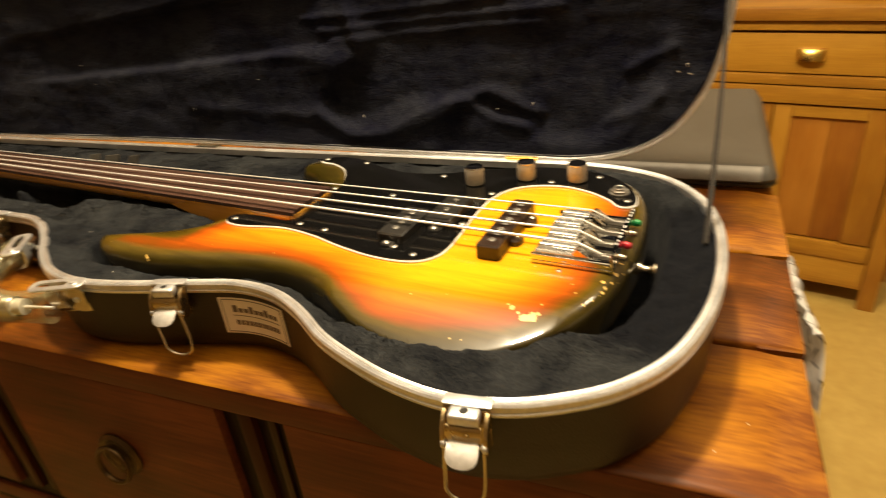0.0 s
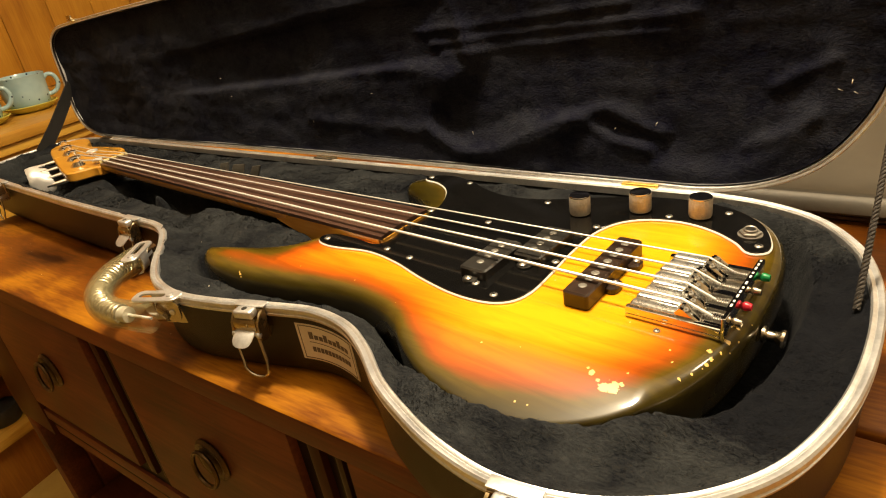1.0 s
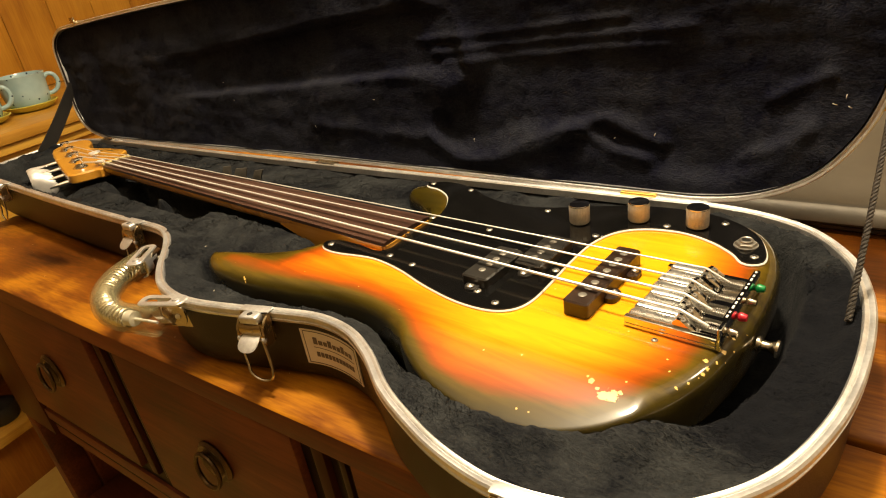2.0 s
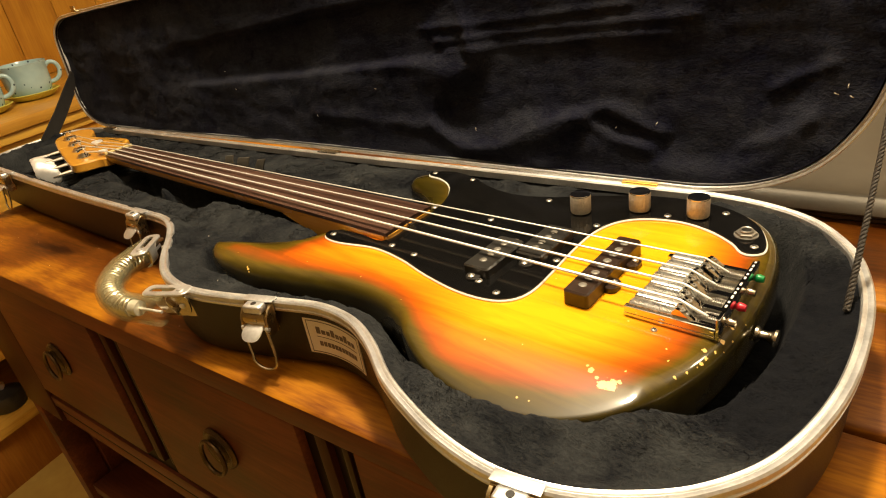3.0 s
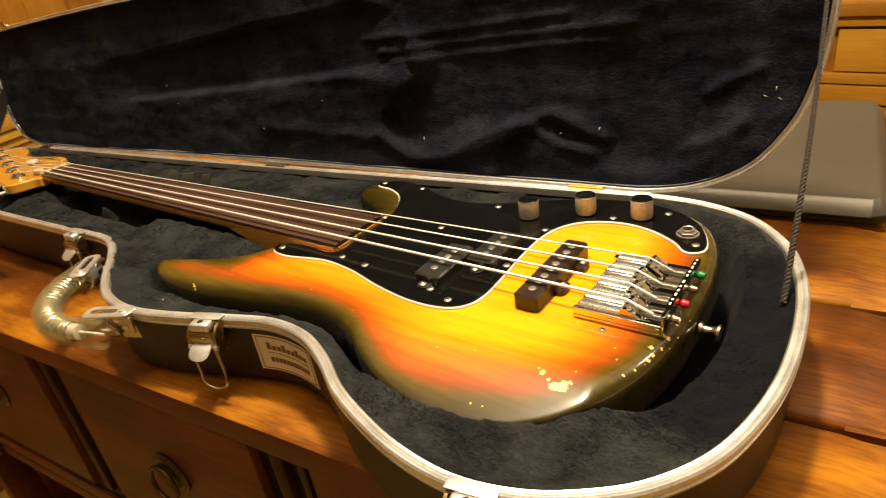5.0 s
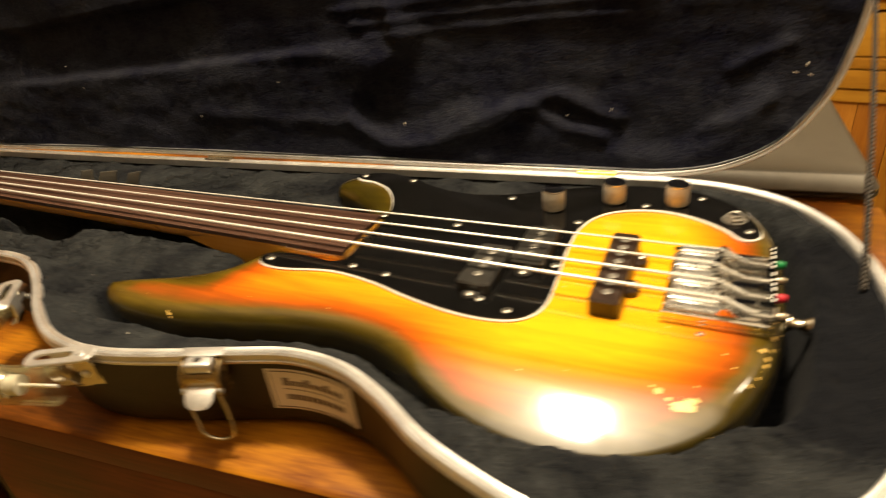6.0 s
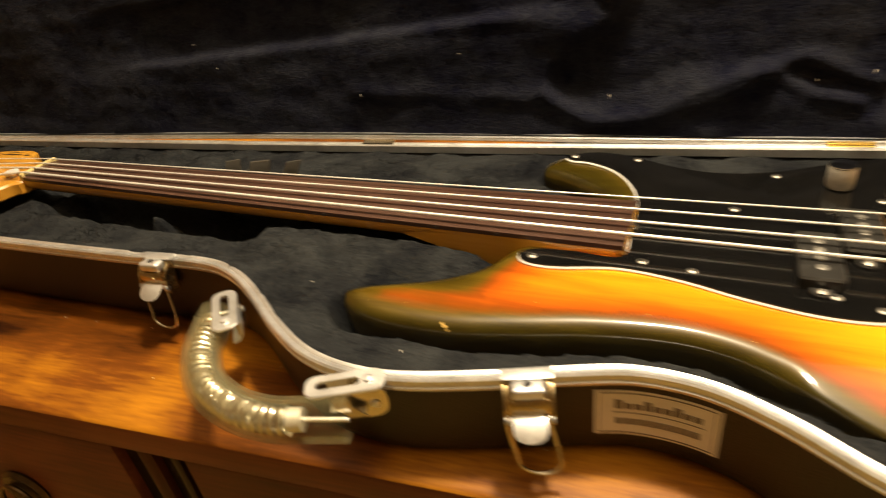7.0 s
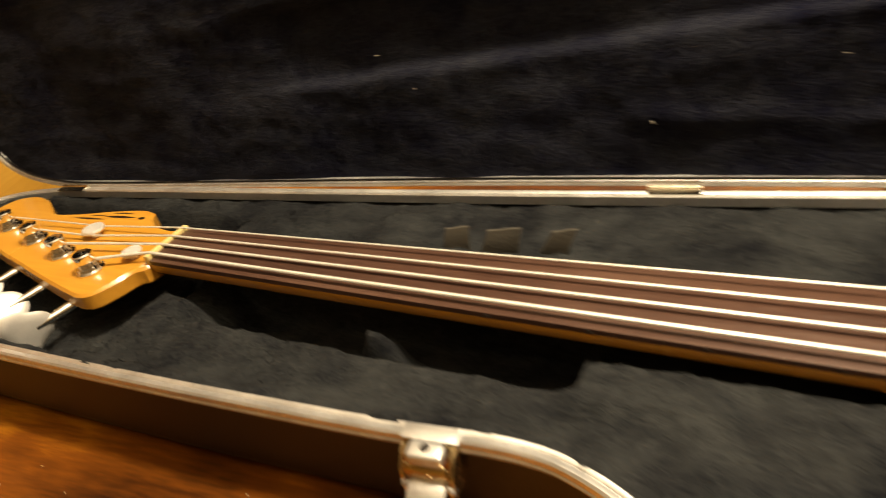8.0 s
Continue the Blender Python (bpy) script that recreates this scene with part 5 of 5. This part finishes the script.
# bridge
bm = BM()
box(bm, (-0.0285, -0.0395, ZB + 0.0002), (0.0300, 0.0385, ZB + 0.0030), 0.0008)
box(bm, (-0.0285, -0.0395, ZB + 0.0030), (0.0300, -0.0350, ZB + 0.0080), 0.0012)
box(bm, (-0.0285, 0.0340, ZB + 0.0030), (0.0300, 0.0385, ZB + 0.0080), 0.0012)
bridge = part("bridge", bm, CHROME, bass, "chrome bridge with four saddles")
bm = BM()
box(bm, (0.0300, -0.0395, ZB + 0.0002), (0.0325, 0.0385, ZB + 0.0160), 0.0006)
wall = part("bridge_wall", bm, CHROME, bridge)
bm = BM()
box(bm, (0.0292, -0.030, ZB + 0.0161), (0.0326, 0.036, ZB + 0.0166))
part("name_strip", bm, BLACK, bridge, "black strip with worn pale marks")
for k in range(11):
    y = -0.026 + k * 0.0056 + (0.003 if k > 5 else 0.0)
    bm = BM()
    box(bm, (0.0303, y, ZB + 0.0167), (0.0315, y + (0.0030, 0.0022, 0.0036)[k % 3], ZB + 0.0169))
    part("pale_mark", bm, WHITE_PLY, bridge)
for i, y in enumerate(SADY):
    x = SADX[i]
    w = 0.0089
    x0 = -0.0262 + 0.0016 * (i % 2)
    # long block with a rounded ridge on each side of the string's channel
    sec = [(-w, 0.0031), (-w, 0.0092), (-w + 0.0009, 0.0102), (-0.0034, 0.0106), (-0.0020, 0.0100), (-0.0014, 0.0088), (0.0014, 0.0088), (0.0020, 0.0100), (0.0034, 0.0106), (w - 0.0009, 0.0102), (w, 0.0092), (w, 0.0031)]
    bm = BM()
    loft(bm, [[(u, y + t * k, ZB + 0.0031 + (z - 0.0031) * h) for t, z in sec] for u, k, h in ((x0, 0.97, 0.86), (x0 + 0.0014, 1.0, 1.0), (x - 0.0015, 1.0, 1.0), (x - 0.0005, 0.97, 0.92))], True, True, True)
    sad = part("saddle", bm, SATIN, bridge, "satin chrome saddle block", 30)
    # thin upright fins that slope down to the rear, and the crest under the string
    for t0, t1, h in ((-w + 0.0004, -w + 0.0030, 0.0140), (-0.0036, -0.0016, 0.0150), (0.0016, 0.0036, 0.0150), (w - 0.0030, w - 0.0004, 0.0136)):
        bm = BM()
        sec = [(x - 0.0020, 0.0040), (x - 0.0016, h - 0.0030), (x + 0.0010, h), (x + 0.0030, h - 0.0004), (x + 0.0118, 0.0072), (x + 0.0118, 0.0040)]
        loft(bm, [[(u, y + t, ZB + z) for u, z in sec] for t in (t0, t1)], True, True, True)
        part("saddle_fin", bm, CHROME, sad, "bright sloping fin", 15)
    bm = BM()
    box(bm, (x - 0.0012, y - w + 0.0028, ZB + 0.0035), (x + 0.0080, y + w - 0.0028, ZB + 0.0098), 0.0006)
    tube(bm, [(x + 0.0016, y - 0.0040, ZB + 0.0122), (x + 0.0016, y + 0.0040, ZB + 0.0122)], 0.0021, 10)
    part("saddle_crest", bm, SATIN, sad)
    bm = BM()
    for t in (-0.0058, 0.0058):
        lathe(bm, [(0.0, 0), (0.0021, 0), (0.0021, 0.0030), (0.0017, 0.0034), (0.0007, 0.0034), (0.0007, 0.0020), (0, 0.0020)], 10, pose(x + 0.0042, y + t, ZB + 0.0098))
    part("height_screw", bm, SCREW, sad)
    bm = BM()
    turns = 12
    tube(bm, [(x + 0.0120 + 0.0170 * q / (turns * 10), y + 0.0019 * math.cos(q * 2 * math.pi / 10), ZB + 0.0072 + 0.0019 * math.sin(q * 2 * math.pi / 10)) for q in range(turns * 10 + 1)], 0.00042, 6)
    tube(bm, [(x + 0.0080, y, ZB + 0.0072), (0.0345, y, ZB + 0.0072)], 0.0011, 8)
    part("intonation_spring", bm, SCREW, sad)
    bm = BM()
    tube(bm, [(0.0326, y, ZB + 0.0085), (0.0340, y, ZB + 0.0085), (0.0352, y, ZB + 0.0085), (0.0385, y, ZB + 0.0085)], [0.0018, 0.0028, 0.0030, 0.0022], 12)
    part("string_end", bm, (NICKEL, RED, NICKEL, GREEN)[i], bridge, ("brass string ball end", "red silk string end", "brass string ball end", "green silk string end")[i])

# knobs, jack, strap button
for x, y in ((-0.1265, 0.0840), (-0.0825, 0.1070), (-0.0350, 0.1130)):
    bm = BM()
    seg, rings = 48, []
    for r, z in ((0.0084, 0.0), (0.0088, 0.0012), (0.0088, 0.0150), (0.0085, 0.0158)):
        kn = 0.00022 if 0.001 < z < 0.0165 else 0.0
        rings.append([(x + (r + kn * (1 if i % 2 else -1)) * math.cos(2 * math.pi * i / seg), y + (r + kn * (1 if i % 2 else -1)) * math.sin(2 * math.pi * i / seg), GZ + 0.001 + z) for i in range(seg)])
    loft(bm, rings, True, True, True)
    kb = part("control_knob", bm, KNURL, bass, "knurled nickel control knob")
    bm = BM()
    lathe(bm, [(0.0, 0.0), (0.0086, 0.0), (0.0087, 0.0006), (0.0084, 0.0010), (0.0040, 0.0012), (0, 0.0012)], 36, pose(x, y, GZ + 0.0169))
    part("knob_top", bm, CHROME, kb, "polished flat chrome top")
bm = BM()
lathe(bm, [(0.0088, 0.0), (0.0088, 0.0006), (0.0060, 0.0008), (0.0060, 0.0)], 28, pose(0.0075, 0.0960, GZ))
lathe(bm, [(0.0078, 0.0008), (0.0078, 0.0026), (0.0070, 0.0032), (0.0050, 0.0032), (0.0050, 0.0008)], 6, pose(0.0075, 0.0960, GZ, 0, 0, 15))
lathe(bm, [(0.0050, 0.0008), (0.0050, 0.0046), (0.0044, 0.0052), (0.0036, 0.0048), (0.0034, 0.0012)], 24, pose(0.0075, 0.0960, GZ))
jack = part("jack_socket", bm, SCREW, bass, "nickel jack socket")
# black plug stands for the shade inside the socket
bm = BM()
lathe(bm, [(0.0, 0.0), (0.0038, 0.0), (0.0038, 0.0040), (0.0, 0.0041)], 16, pose(0.0075, 0.0960, GZ))
part("jack_hole_shade", bm, BLACK_MATT, jack, "black plug for the shade in the socket")
bm = BM()
lathe(bm, [(0.0, -0.004), (0.0070, -0.004), (0.0072, -0.002), (0.0045, 0.0), (0.0042, 0.005), (0.0055, 0.0085), (0.0075, 0.0105), (0.0072, 0.0125), (0.003, 0.0130), (0, 0.0125)], 20, pose(0.0462, 0.002, 0.8835, 0, 90, 0) @ Matrix.Scale(0.78, 4))
part("strap_button", bm, NICKEL, bass, "nickel strap button")

# dark decal on the head, worn to strokes
for x0, y0, x1, y1, w in ((-0.937, 0.033, -0.972, 0.0305, 0.0034), (-0.945, 0.0385, -0.968, 0.036, 0.0018), (-0.968, 0.0265, -1.006, 0.0245, 0.0024), (-0.972, 0.0325, -0.990, 0.0300, 0.0014), (-0.926, 0.0330, -0.934, 0.0325, 0.0040)):
    bm = BM()
    d = np.array([x1 - x0, y1 - y0])
    s = np.array([-d[1], d[0]]) / np.linalg.norm(d) * w / 2
    Pd = smooth_line([(x0, y0), (x0 + d[0] / 2 - s[0], y0 + d[1] / 2 - s[1]), (x1, y1), (x0 + d[0] / 2 + s[0], y0 + d[1] / 2 + s[1])], 16)
    loft(bm, [[(x, y, z) for x, y in Pd] for z in (HZ + 0.00005, HZ + 0.0002)], True, True, True)
    part("decal_stroke", bm, DARK_CORE, head)

# ---- pine dresser at the far side ----
pine = thing("pine_dresser", (0.39, 1.465, 0.0), "honey-coloured pine dresser with a brass cup pull", "dresser", "", -7, False)
bm = BM()
box(bm, (-1.60, -0.035, 0.812), (0.14, 0.50, 0.845), 0.006)
part("worktop", bm, PINE, pine)
bm = BM()
box(bm, (-1.58, -0.022, 0.786), (0.125, 0.02, 0.811), 0.008)
part("cornice", bm, PINE, pine)
bm = BM()
box(bm, (-1.57, 0.012, 0.09), (0.11, 0.48, 0.785))
part("carcass", bm, PINE_UP, pine)
for u0, u1 in ((-0.42, 0.055), (-0.92, -0.45)):
    bm = BM()
    box(bm, (u0, -0.012, 0.676), (u1, 0.0115, 0.780), 0.004)
    dr = part("drawer_front", bm, PINE, pine)
    bm = BM()
    u = -0.178 if u0 > -0.5 else -0.685
    rows = []
    for k in np.linspace(0, math.pi, 13):
        c, s = math.cos(k), math.sin(k)
        rows.append([(u + 0.034 * c * w, -0.0125 - d * (0.35 + 0.65 * s), 0.722 + z) for w, d, z in ((1.0, 0.0, 0.022), (0.98, 0.012, 0.019), (0.95, 0.020, 0.008), (0.95, 0.021, -0.010), (0.92, 0.019, -0.010), (0.92, 0.018, 0.007), (0.94, 0.010, 0.017))])
    loft(bm, rows, True, True, True)
    lathe(bm, [(0.0, 0), (0.004, 0), (0.003, 0.0015), (0, 0.002)], 10, pose(u - 0.030, -0.012, 0.738, 90))
    lathe(bm, [(0.0, 0), (0.004, 0), (0.003, 0.0015), (0, 0.002)], 10, pose(u + 0.030, -0.012, 0.738, 90))
    part("cup_pull", bm, BRASS, dr, "polished brass cup pull")
bm = BM()
box(bm, (-1.57, -0.018, 0.646), (0.11, 0.011, 0.673), 0.005)
part("mid_rail", bm, PINE, pine)
bm = BM()
box(bm, (-1.57, -0.016, 0.596), (0.11, 0.011, 0.643), 0.004)
part("face_rail", bm, PINE, pine)
for u0, u1, left, right in ((-0.243, 0.052, 0.044, 0.073), (-0.592, -0.247, 0.050, 0.044)):
    # framed door: two stiles and a top rail round a sunk panel
    bm = BM()
    box(bm, (u0, 0.0085, 0.200), (u1, 0.0115, 0.592))
    dp = part("door_back", bm, PINE_UP, pine, "framed pine door with a sunk panel")
    for a, b in ((u0 + 0.0008, u0 + left), (u1 - right, u1 - 0.0008)):
        bm = BM()
        box(bm, (a, -0.0080, 0.202), (b, 0.008, 0.5915), 0.002)
        part("door_stile", bm, PINE_UP, dp)
    bm = BM()
    box(bm, (u0 + left + 0.0005, -0.0080, 0.560), (u1 - right - 0.0005, 0.008, 0.5915), 0.002)
    part("door_rail", bm, PINE, dp)
    w = u1 - right - u0 - left
    for f0, f1 in ((0.0, 0.54), (0.54, 1.0)):
        bm = BM()
        box(bm, (u0 + left + w * f0 + 0.0005, 0.0010, 0.202), (u0 + left + w * f1 - 0.0004, 0.008, 0.5592), 0.0012)
        part("panel_board", bm, PINE_RED, dp, "redder pine board of the panel")
    bm = BM()
    box(bm, (u0, -0.016, 0.150), (u1, 0.011, 0.198), 0.004)
    part("door_sill", bm, PINE, pine)
for u in (0.055, -0.64, -1.57):
    bm = BM()
    box(bm, (u, -0.020, 0.0), (u + 0.044, 0.011, 0.594), 0.004)
    part("leg", bm, PINE_UP, pine)
bm = BM()
box(bm, (-1.50, -0.010, 0.06), (0.054, 0.010, 0.148), 0.004)
part("plinth", bm, PINE, pine)

# blue dish on it
dish = thing("dish", (0.36, 1.66, 0.845), "dark blue glazed dish on the pine dresser", "dish")
bm = BM()
lathe(bm, [(0.0, 0), (0.07, 0), (0.075, 0.004), (0.12, 0.022), (0.125, 0.026), (0.118, 0.026), (0.07, 0.008), (0, 0.006)], 32, pose(0.36, 1.66, 0.8455))
part("bowl", bm, BLUE, dish)

# ---- pine cabinet at the head end ----
pine2 = thing("pine_cabinet", (-1.600, 0.119, 0.0), "honey-coloured pine cabinet with a thick worktop and boarded back", "cabinet", "", 14, False)
bm = BM()
box(bm, (-0.62, -0.75, 0.852), (0.0, 1.05, 0.880), 0.007)
part("worktop", bm, PINE_SIDE, pine2)
bm = BM()
box(bm, (-0.60, -0.74, 0.828), (-0.012, 1.04, 0.8515), 0.006)
box(bm, (-0.60, -0.73, 0.806), (-0.028, 1.03, 0.8275), 0.006)
part("cornice", bm, PINE_SIDE, pine2)
bm = BM()
box(bm, (-0.60, -0.72, 0.36), (-0.040, 1.02, 0.805))
part("carcass", bm, PINE_UP, pine2)
for v0, v1 in ((-0.18, 0.30), (0.32, 0.80), (-0.70, -0.20)):
    bm = BM()
    box(bm, (-0.0395, v0, 0.66), (-0.022, v1, 0.79), 0.004)
    part("drawer_front", bm, PINE_SIDE, pine2)
bm = BM()
box(bm, (-0.60, -0.72, 0.165), (-0.57, 1.02, 0.36))
part("niche_back", bm, OAK_DARK, pine2)
bm = BM()
box(bm, (-0.60, -0.72, 0.165), (-0.060, 1.02, 0.192), 0.004)
part("niche_shelf", bm, PINE_SIDE, pine2)
bm = BM()
box(bm, (-0.60, -0.72, 0.0), (-0.095, 1.02, 0.1645))
part("plinth", bm, PINE_RED, pine2)
for v in (-0.72, -0.268, 0.96):
    bm = BM()
    box(bm, (-0.10, v, 0.193), (-0.064, v + 0.060, 0.359), 0.003)
    part("post", bm, PINE_UP, pine2)
for k in range(11):
    v = -0.74 + 0.16 * k
    bm = BM()
    box(bm, (-0.61, v, 0.881), (-0.592, v + 0.158, 1.90), 0.003)
    part("back_board", bm, PINE_UP, pine2)

def cup(at, spin, size=1.0):
    c = thing("cup", at, "pale blue-green spotted stoneware cup on a saucer", "cup", "cups on the cabinet", spin, False)
    prof = [(0.0, 0.0), (0.040, 0.0), (0.044, 0.003), (0.050, 0.012), (0.055, 0.032), (0.056, 0.055), (0.058, 0.078), (0.060, 0.085), (0.057, 0.086), (0.054, 0.078), (0.052, 0.055), (0.050, 0.030), (0.040, 0.010), (0.0, 0.008)]
    bm = BM()
    lathe(bm, [(r * size, z * size) for r, z in prof], 36)
    part("bowl", bm, GLAZE, c)
    bm = BM()
    tube(bm, [(x * size, 0, z * size) for x, z in smooth_line([(0.053, 0.068), (0.064, 0.076), (0.077, 0.072), (0.083, 0.057), (0.079, 0.041), (0.068, 0.030), (0.052, 0.026)], 28, False)], 0.0055 * size, 12)
    part("handle", bm, GLAZE, c)
    return c


def saucer(at):
    c = thing("saucer", at, "yellow-green glazed saucer under a cup", "saucer", "saucers on the cabinet", 0, False)
    bm = BM()
    lathe(bm, [(0.0, 0.0), (0.040, 0.0), (0.044, 0.002), (0.054, 0.006), (0.066, 0.016), (0.068, 0.018), (0.064, 0.019), (0.054, 0.012), (0.042, 0.0075), (0.0, 0.0065)], 40)
    part("dish", bm, LIME, c)
    return c


for x, y, spin in ((-1.825, 0.195, 68), (-1.755, 0.055, 68)):
    saucer((x, y, 0.8803))
    cup((x, y, 0.8870), spin)

# dark pot in the niche
pot = thing("pot", (-1.650, -0.215, 0.1925), "small black pot with a bright metal knob in the niche", "pot")
bm = BM()
lathe(bm, [(0, 0), (0.034, 0), (0.037, 0.003), (0.041, 0.022), (0.042, 0.040), (0.040, 0.046), (0.024, 0.053), (0, 0.056)], 28, pose(-1.650, -0.215, 0.1925))
part("vessel", bm, BLACK_MATT, pot)
bm = BM()
lathe(bm, [(0, 0), (0.005, 0), (0.011, 0.009), (0.0105, 0.017), (0, 0.021)], 16, pose(-1.650, -0.215, 0.2480))
part("knob", bm, BRIGHT_KEY, pot)

# ---- closed laptop ----
m = pose(*SB["at"], 0, 0, SB["turn"])
laptop = thing("laptop", (-0.1, 0.45, TOP), "closed dark grey laptop on the sideboard, highlight coloured along its front bevel", "laptop")
P = rounded(-0.52, 0.442, 0.004, 0.795, 0.020, 8)
bm = BM()
loft(bm, [[m @ Vector((x, y, z)) for x, y in inset(P, d)] for d, z in ((0.010, 0.8303), (0.003, 0.8315), (0.0, 0.834), (0.0, 0.8375))], True, True, True)
part("base", bm, BLACK_MATT, laptop)
bm = BM()
loft(bm, [[m @ Vector((x, y, z)) for x, y in inset(P, d)] for d, z in ((0.001, 0.8378), (0.0005, 0.8415), (0.010, 0.8535), (0.014, 0.8548), (0.020, 0.8550))], True, True, True)
part("lid", bm, GREY_LID, laptop, "grey satin lid")
# strip laid on the bevel, its highlight put into the colour
bm = BM()
rows = []
for k in range(13):
    x = -0.50 + 0.486 * k / 12
    rows.append([m @ Vector((x, y, z)) for y, z in ((0.4412, 0.8405), (0.4425, 0.8440), (0.4508, 0.8540), (0.4530, 0.8545), (0.4500, 0.8500), (0.4440, 0.8410))])
loft(bm, rows, True, True, True)
part("front_highlight", bm, EDGE_HIGHLIGHT, laptop, "front bevel with its highlight put into the colour")

# ---- checked tea towel at the end of the sideboard ----
bm = BM()
nu, nv = 36, 40
rows = []
for i in range(nu):
    f = i / (nu - 1)
    row = []
    for j in range(nv):
        g = j / (nv - 1)
        y = 0.065 + 0.19 * f
        out = min(1.0, g * 4)
        fall = max(0.0, g - 0.2)
        x = 0.172 - 0.026 * f + (0.008 + 0.010 * f) * out + 0.014 * fall + 0.004 * math.sin(f * 19 + 3 * g) * fall + 0.002 * math.sin(f * 43 + 6 * g)
        z = 0.808 - 0.006 * out - 0.105 * fall - 0.03 * f
        row.append((x, y + 0.010 * math.sin(g * 7 + f * 6), z))
    rows.append(row)
loft(bm, rows, False)
bmesh.ops.solidify(bm, geom=bm.faces[:], thickness=0.0012)
towel = part("tea_towel", bm, CHECK)
tagged(towel, "white checked tea towel hanging off the sideboard", "towel")
# ---- tabs of lighter cloth beside the neck, lint ----
for x, y, wide, high, skew in ((-0.655, 0.056, 0.0095, 0.018, 0.001), (-0.625, 0.057, 0.0130, 0.019, 0.005), (-0.590, 0.058, 0.0090, 0.021, 0.010)):
    bm = BM()
    rows = []
    for k in range(6):
        f = k / 5
        m2 = pose(x + skew * f, y + 0.004 * f * f, 0.8845 + high * f, 0, 0, 8)
        w = wide * (1 - 0.12 * f)
        rows.append([m2 @ Vector((u, v + 0.0005 * math.sin(4 * u / wide), 0.0012 * u / wide * f)) for u, v in ((-w, -0.0009), (-w * 0.3, -0.0009), (w * 0.3, -0.0009), (w, -0.0009), (w, 0.0009), (w * 0.3, 0.0009), (-w * 0.3, 0.0009), (-w, 0.0009))])
    loft(bm, rows, True, True, True)
    part("cloth_tab", bm, TAN_CLOTH, case, "small upright tan cloth tab")
rng = random.Random(3)
V, F = [], []


def fleck(c, d, n, size):
    k = len(V)
    e = n.cross(d).normalized() * 0.00026
    mid = c + d * size * 0.5 + n * size * 0.25
    V.extend([c - e, c + e, mid + e, mid - e, c + d * size + e, c + d * size - e])
    F.extend([(k, k + 1, k + 2, k + 3), (k + 3, k + 2, k + 4, k + 5)])


for x, z in ((-0.433, 0.980), (-0.14, 0.947), (-0.70, 0.974), (-0.537, 0.943), (-0.733, 0.998), (0.04, 0.985), (0.045, 0.990), (0.05, 0.983), (-0.10, 0.955), (-0.30, 0.935)):
    a = (x - H0.x) / HE.x
    q = (a, (z - H0.z) / math.cos(LEAN_BACK))
    h = float(heights(DGRID, np.array([q]))[0])
    fleck(lid_place(q, h - 0.004), (HE * rng.uniform(-1, 1) + LUP * rng.uniform(-1, 1)).normalized(), -LBACK, rng.uniform(0.002, 0.004))
for k in range(16):
    x, y = rng.uniform(-0.55, 0.08), rng.uniform(-0.16, 0.15)
    Q = np.array([(x, y)])
    if inside(inset(OUT, 0.012), Q)[0] and not inside(inset(BOUT, -0.01), Q)[0]:
        a = rng.uniform(0, 6.28)
        fleck(Vector((x, y, float(heights(LGRID, Q)[0]) + 0.003)), Vector((math.cos(a), math.sin(a), 0)), Vector((0, 0, 1)), rng.uniform(0.0010, 0.0022))
for k in range(26):
    m2 = pose(*SB["at"], 0, 0, SB["turn"])
    a = rng.uniform(0, 6.28)
    fleck(m2 @ Vector((rng.uniform(-1.1, -0.02), rng.uniform(0.005, 0.12), TOP + 0.0004)), Vector((math.cos(a), math.sin(a), 0)), Vector((0, 0, 1)), rng.uniform(0.0008, 0.0016))
me = bpy.data.meshes.new("lint")
me.from_pydata([tuple(v) for v in V], [], F)
me.materials.append(PAPER)
tagged(new("lint", me), "pale specks of lint and dust", "lint", "", "stuff")

# ---- planks of the sideboard's top ----
edges = (0.0, 0.150, 0.298, 0.447, 0.596, 0.745, D0)
for i, (a, b) in enumerate(zip(edges, edges[1:])):
    bm = BM()
    n = 40
    x0, x1 = L0 - 0.006 * (i % 2), 0.002 * ((i * 7) % 3)
    rings = []
    for k in range(n + 1):
        u = x0 + (x1 - x0) * k / n
        e = 0.0006 * noise.noise(Vector((u * 9, i * 3.1, 0)))
        end = 0.0045 if k in (0, n) else 0.0
        worn = 0.0012 + 0.0012 * noise.noise(Vector((u * 22, i * 5.7, 2)))
        foot = 0.8275 if i == 0 else 0.800
        # joints open a little towards the end of the boards
        seam = 0.0014 + 0.0022 * step(x1 - 0.10, x1, u)
        rings.append([(u, a + seam + e, foot), (u, a + seam + e, TOP - 0.0024 if i == 0 else TOP - 0.005), (u, a + seam + 0.0014 + e, TOP - (0.0010 if i == 0 else 0.0022) - end * (0.3 if i == 0 else 1)), (u, a + 0.006 + worn, TOP - end), (u, b - 0.006 - worn, TOP - end), (u, b - seam - 0.0014, TOP - 0.0022 - end), (u, b - seam, TOP - 0.005), (u, b - seam, 0.800)] + ([(u, 0.036, 0.800), (u, 0.036, foot)] if i == 0 else [(u, (a + b) / 2, 0.800), (u, (2 * a + b) / 3, 0.800)]))
    loft(bm, rings, True, True, True)
    part("plank", bm, OAK, sideboard)
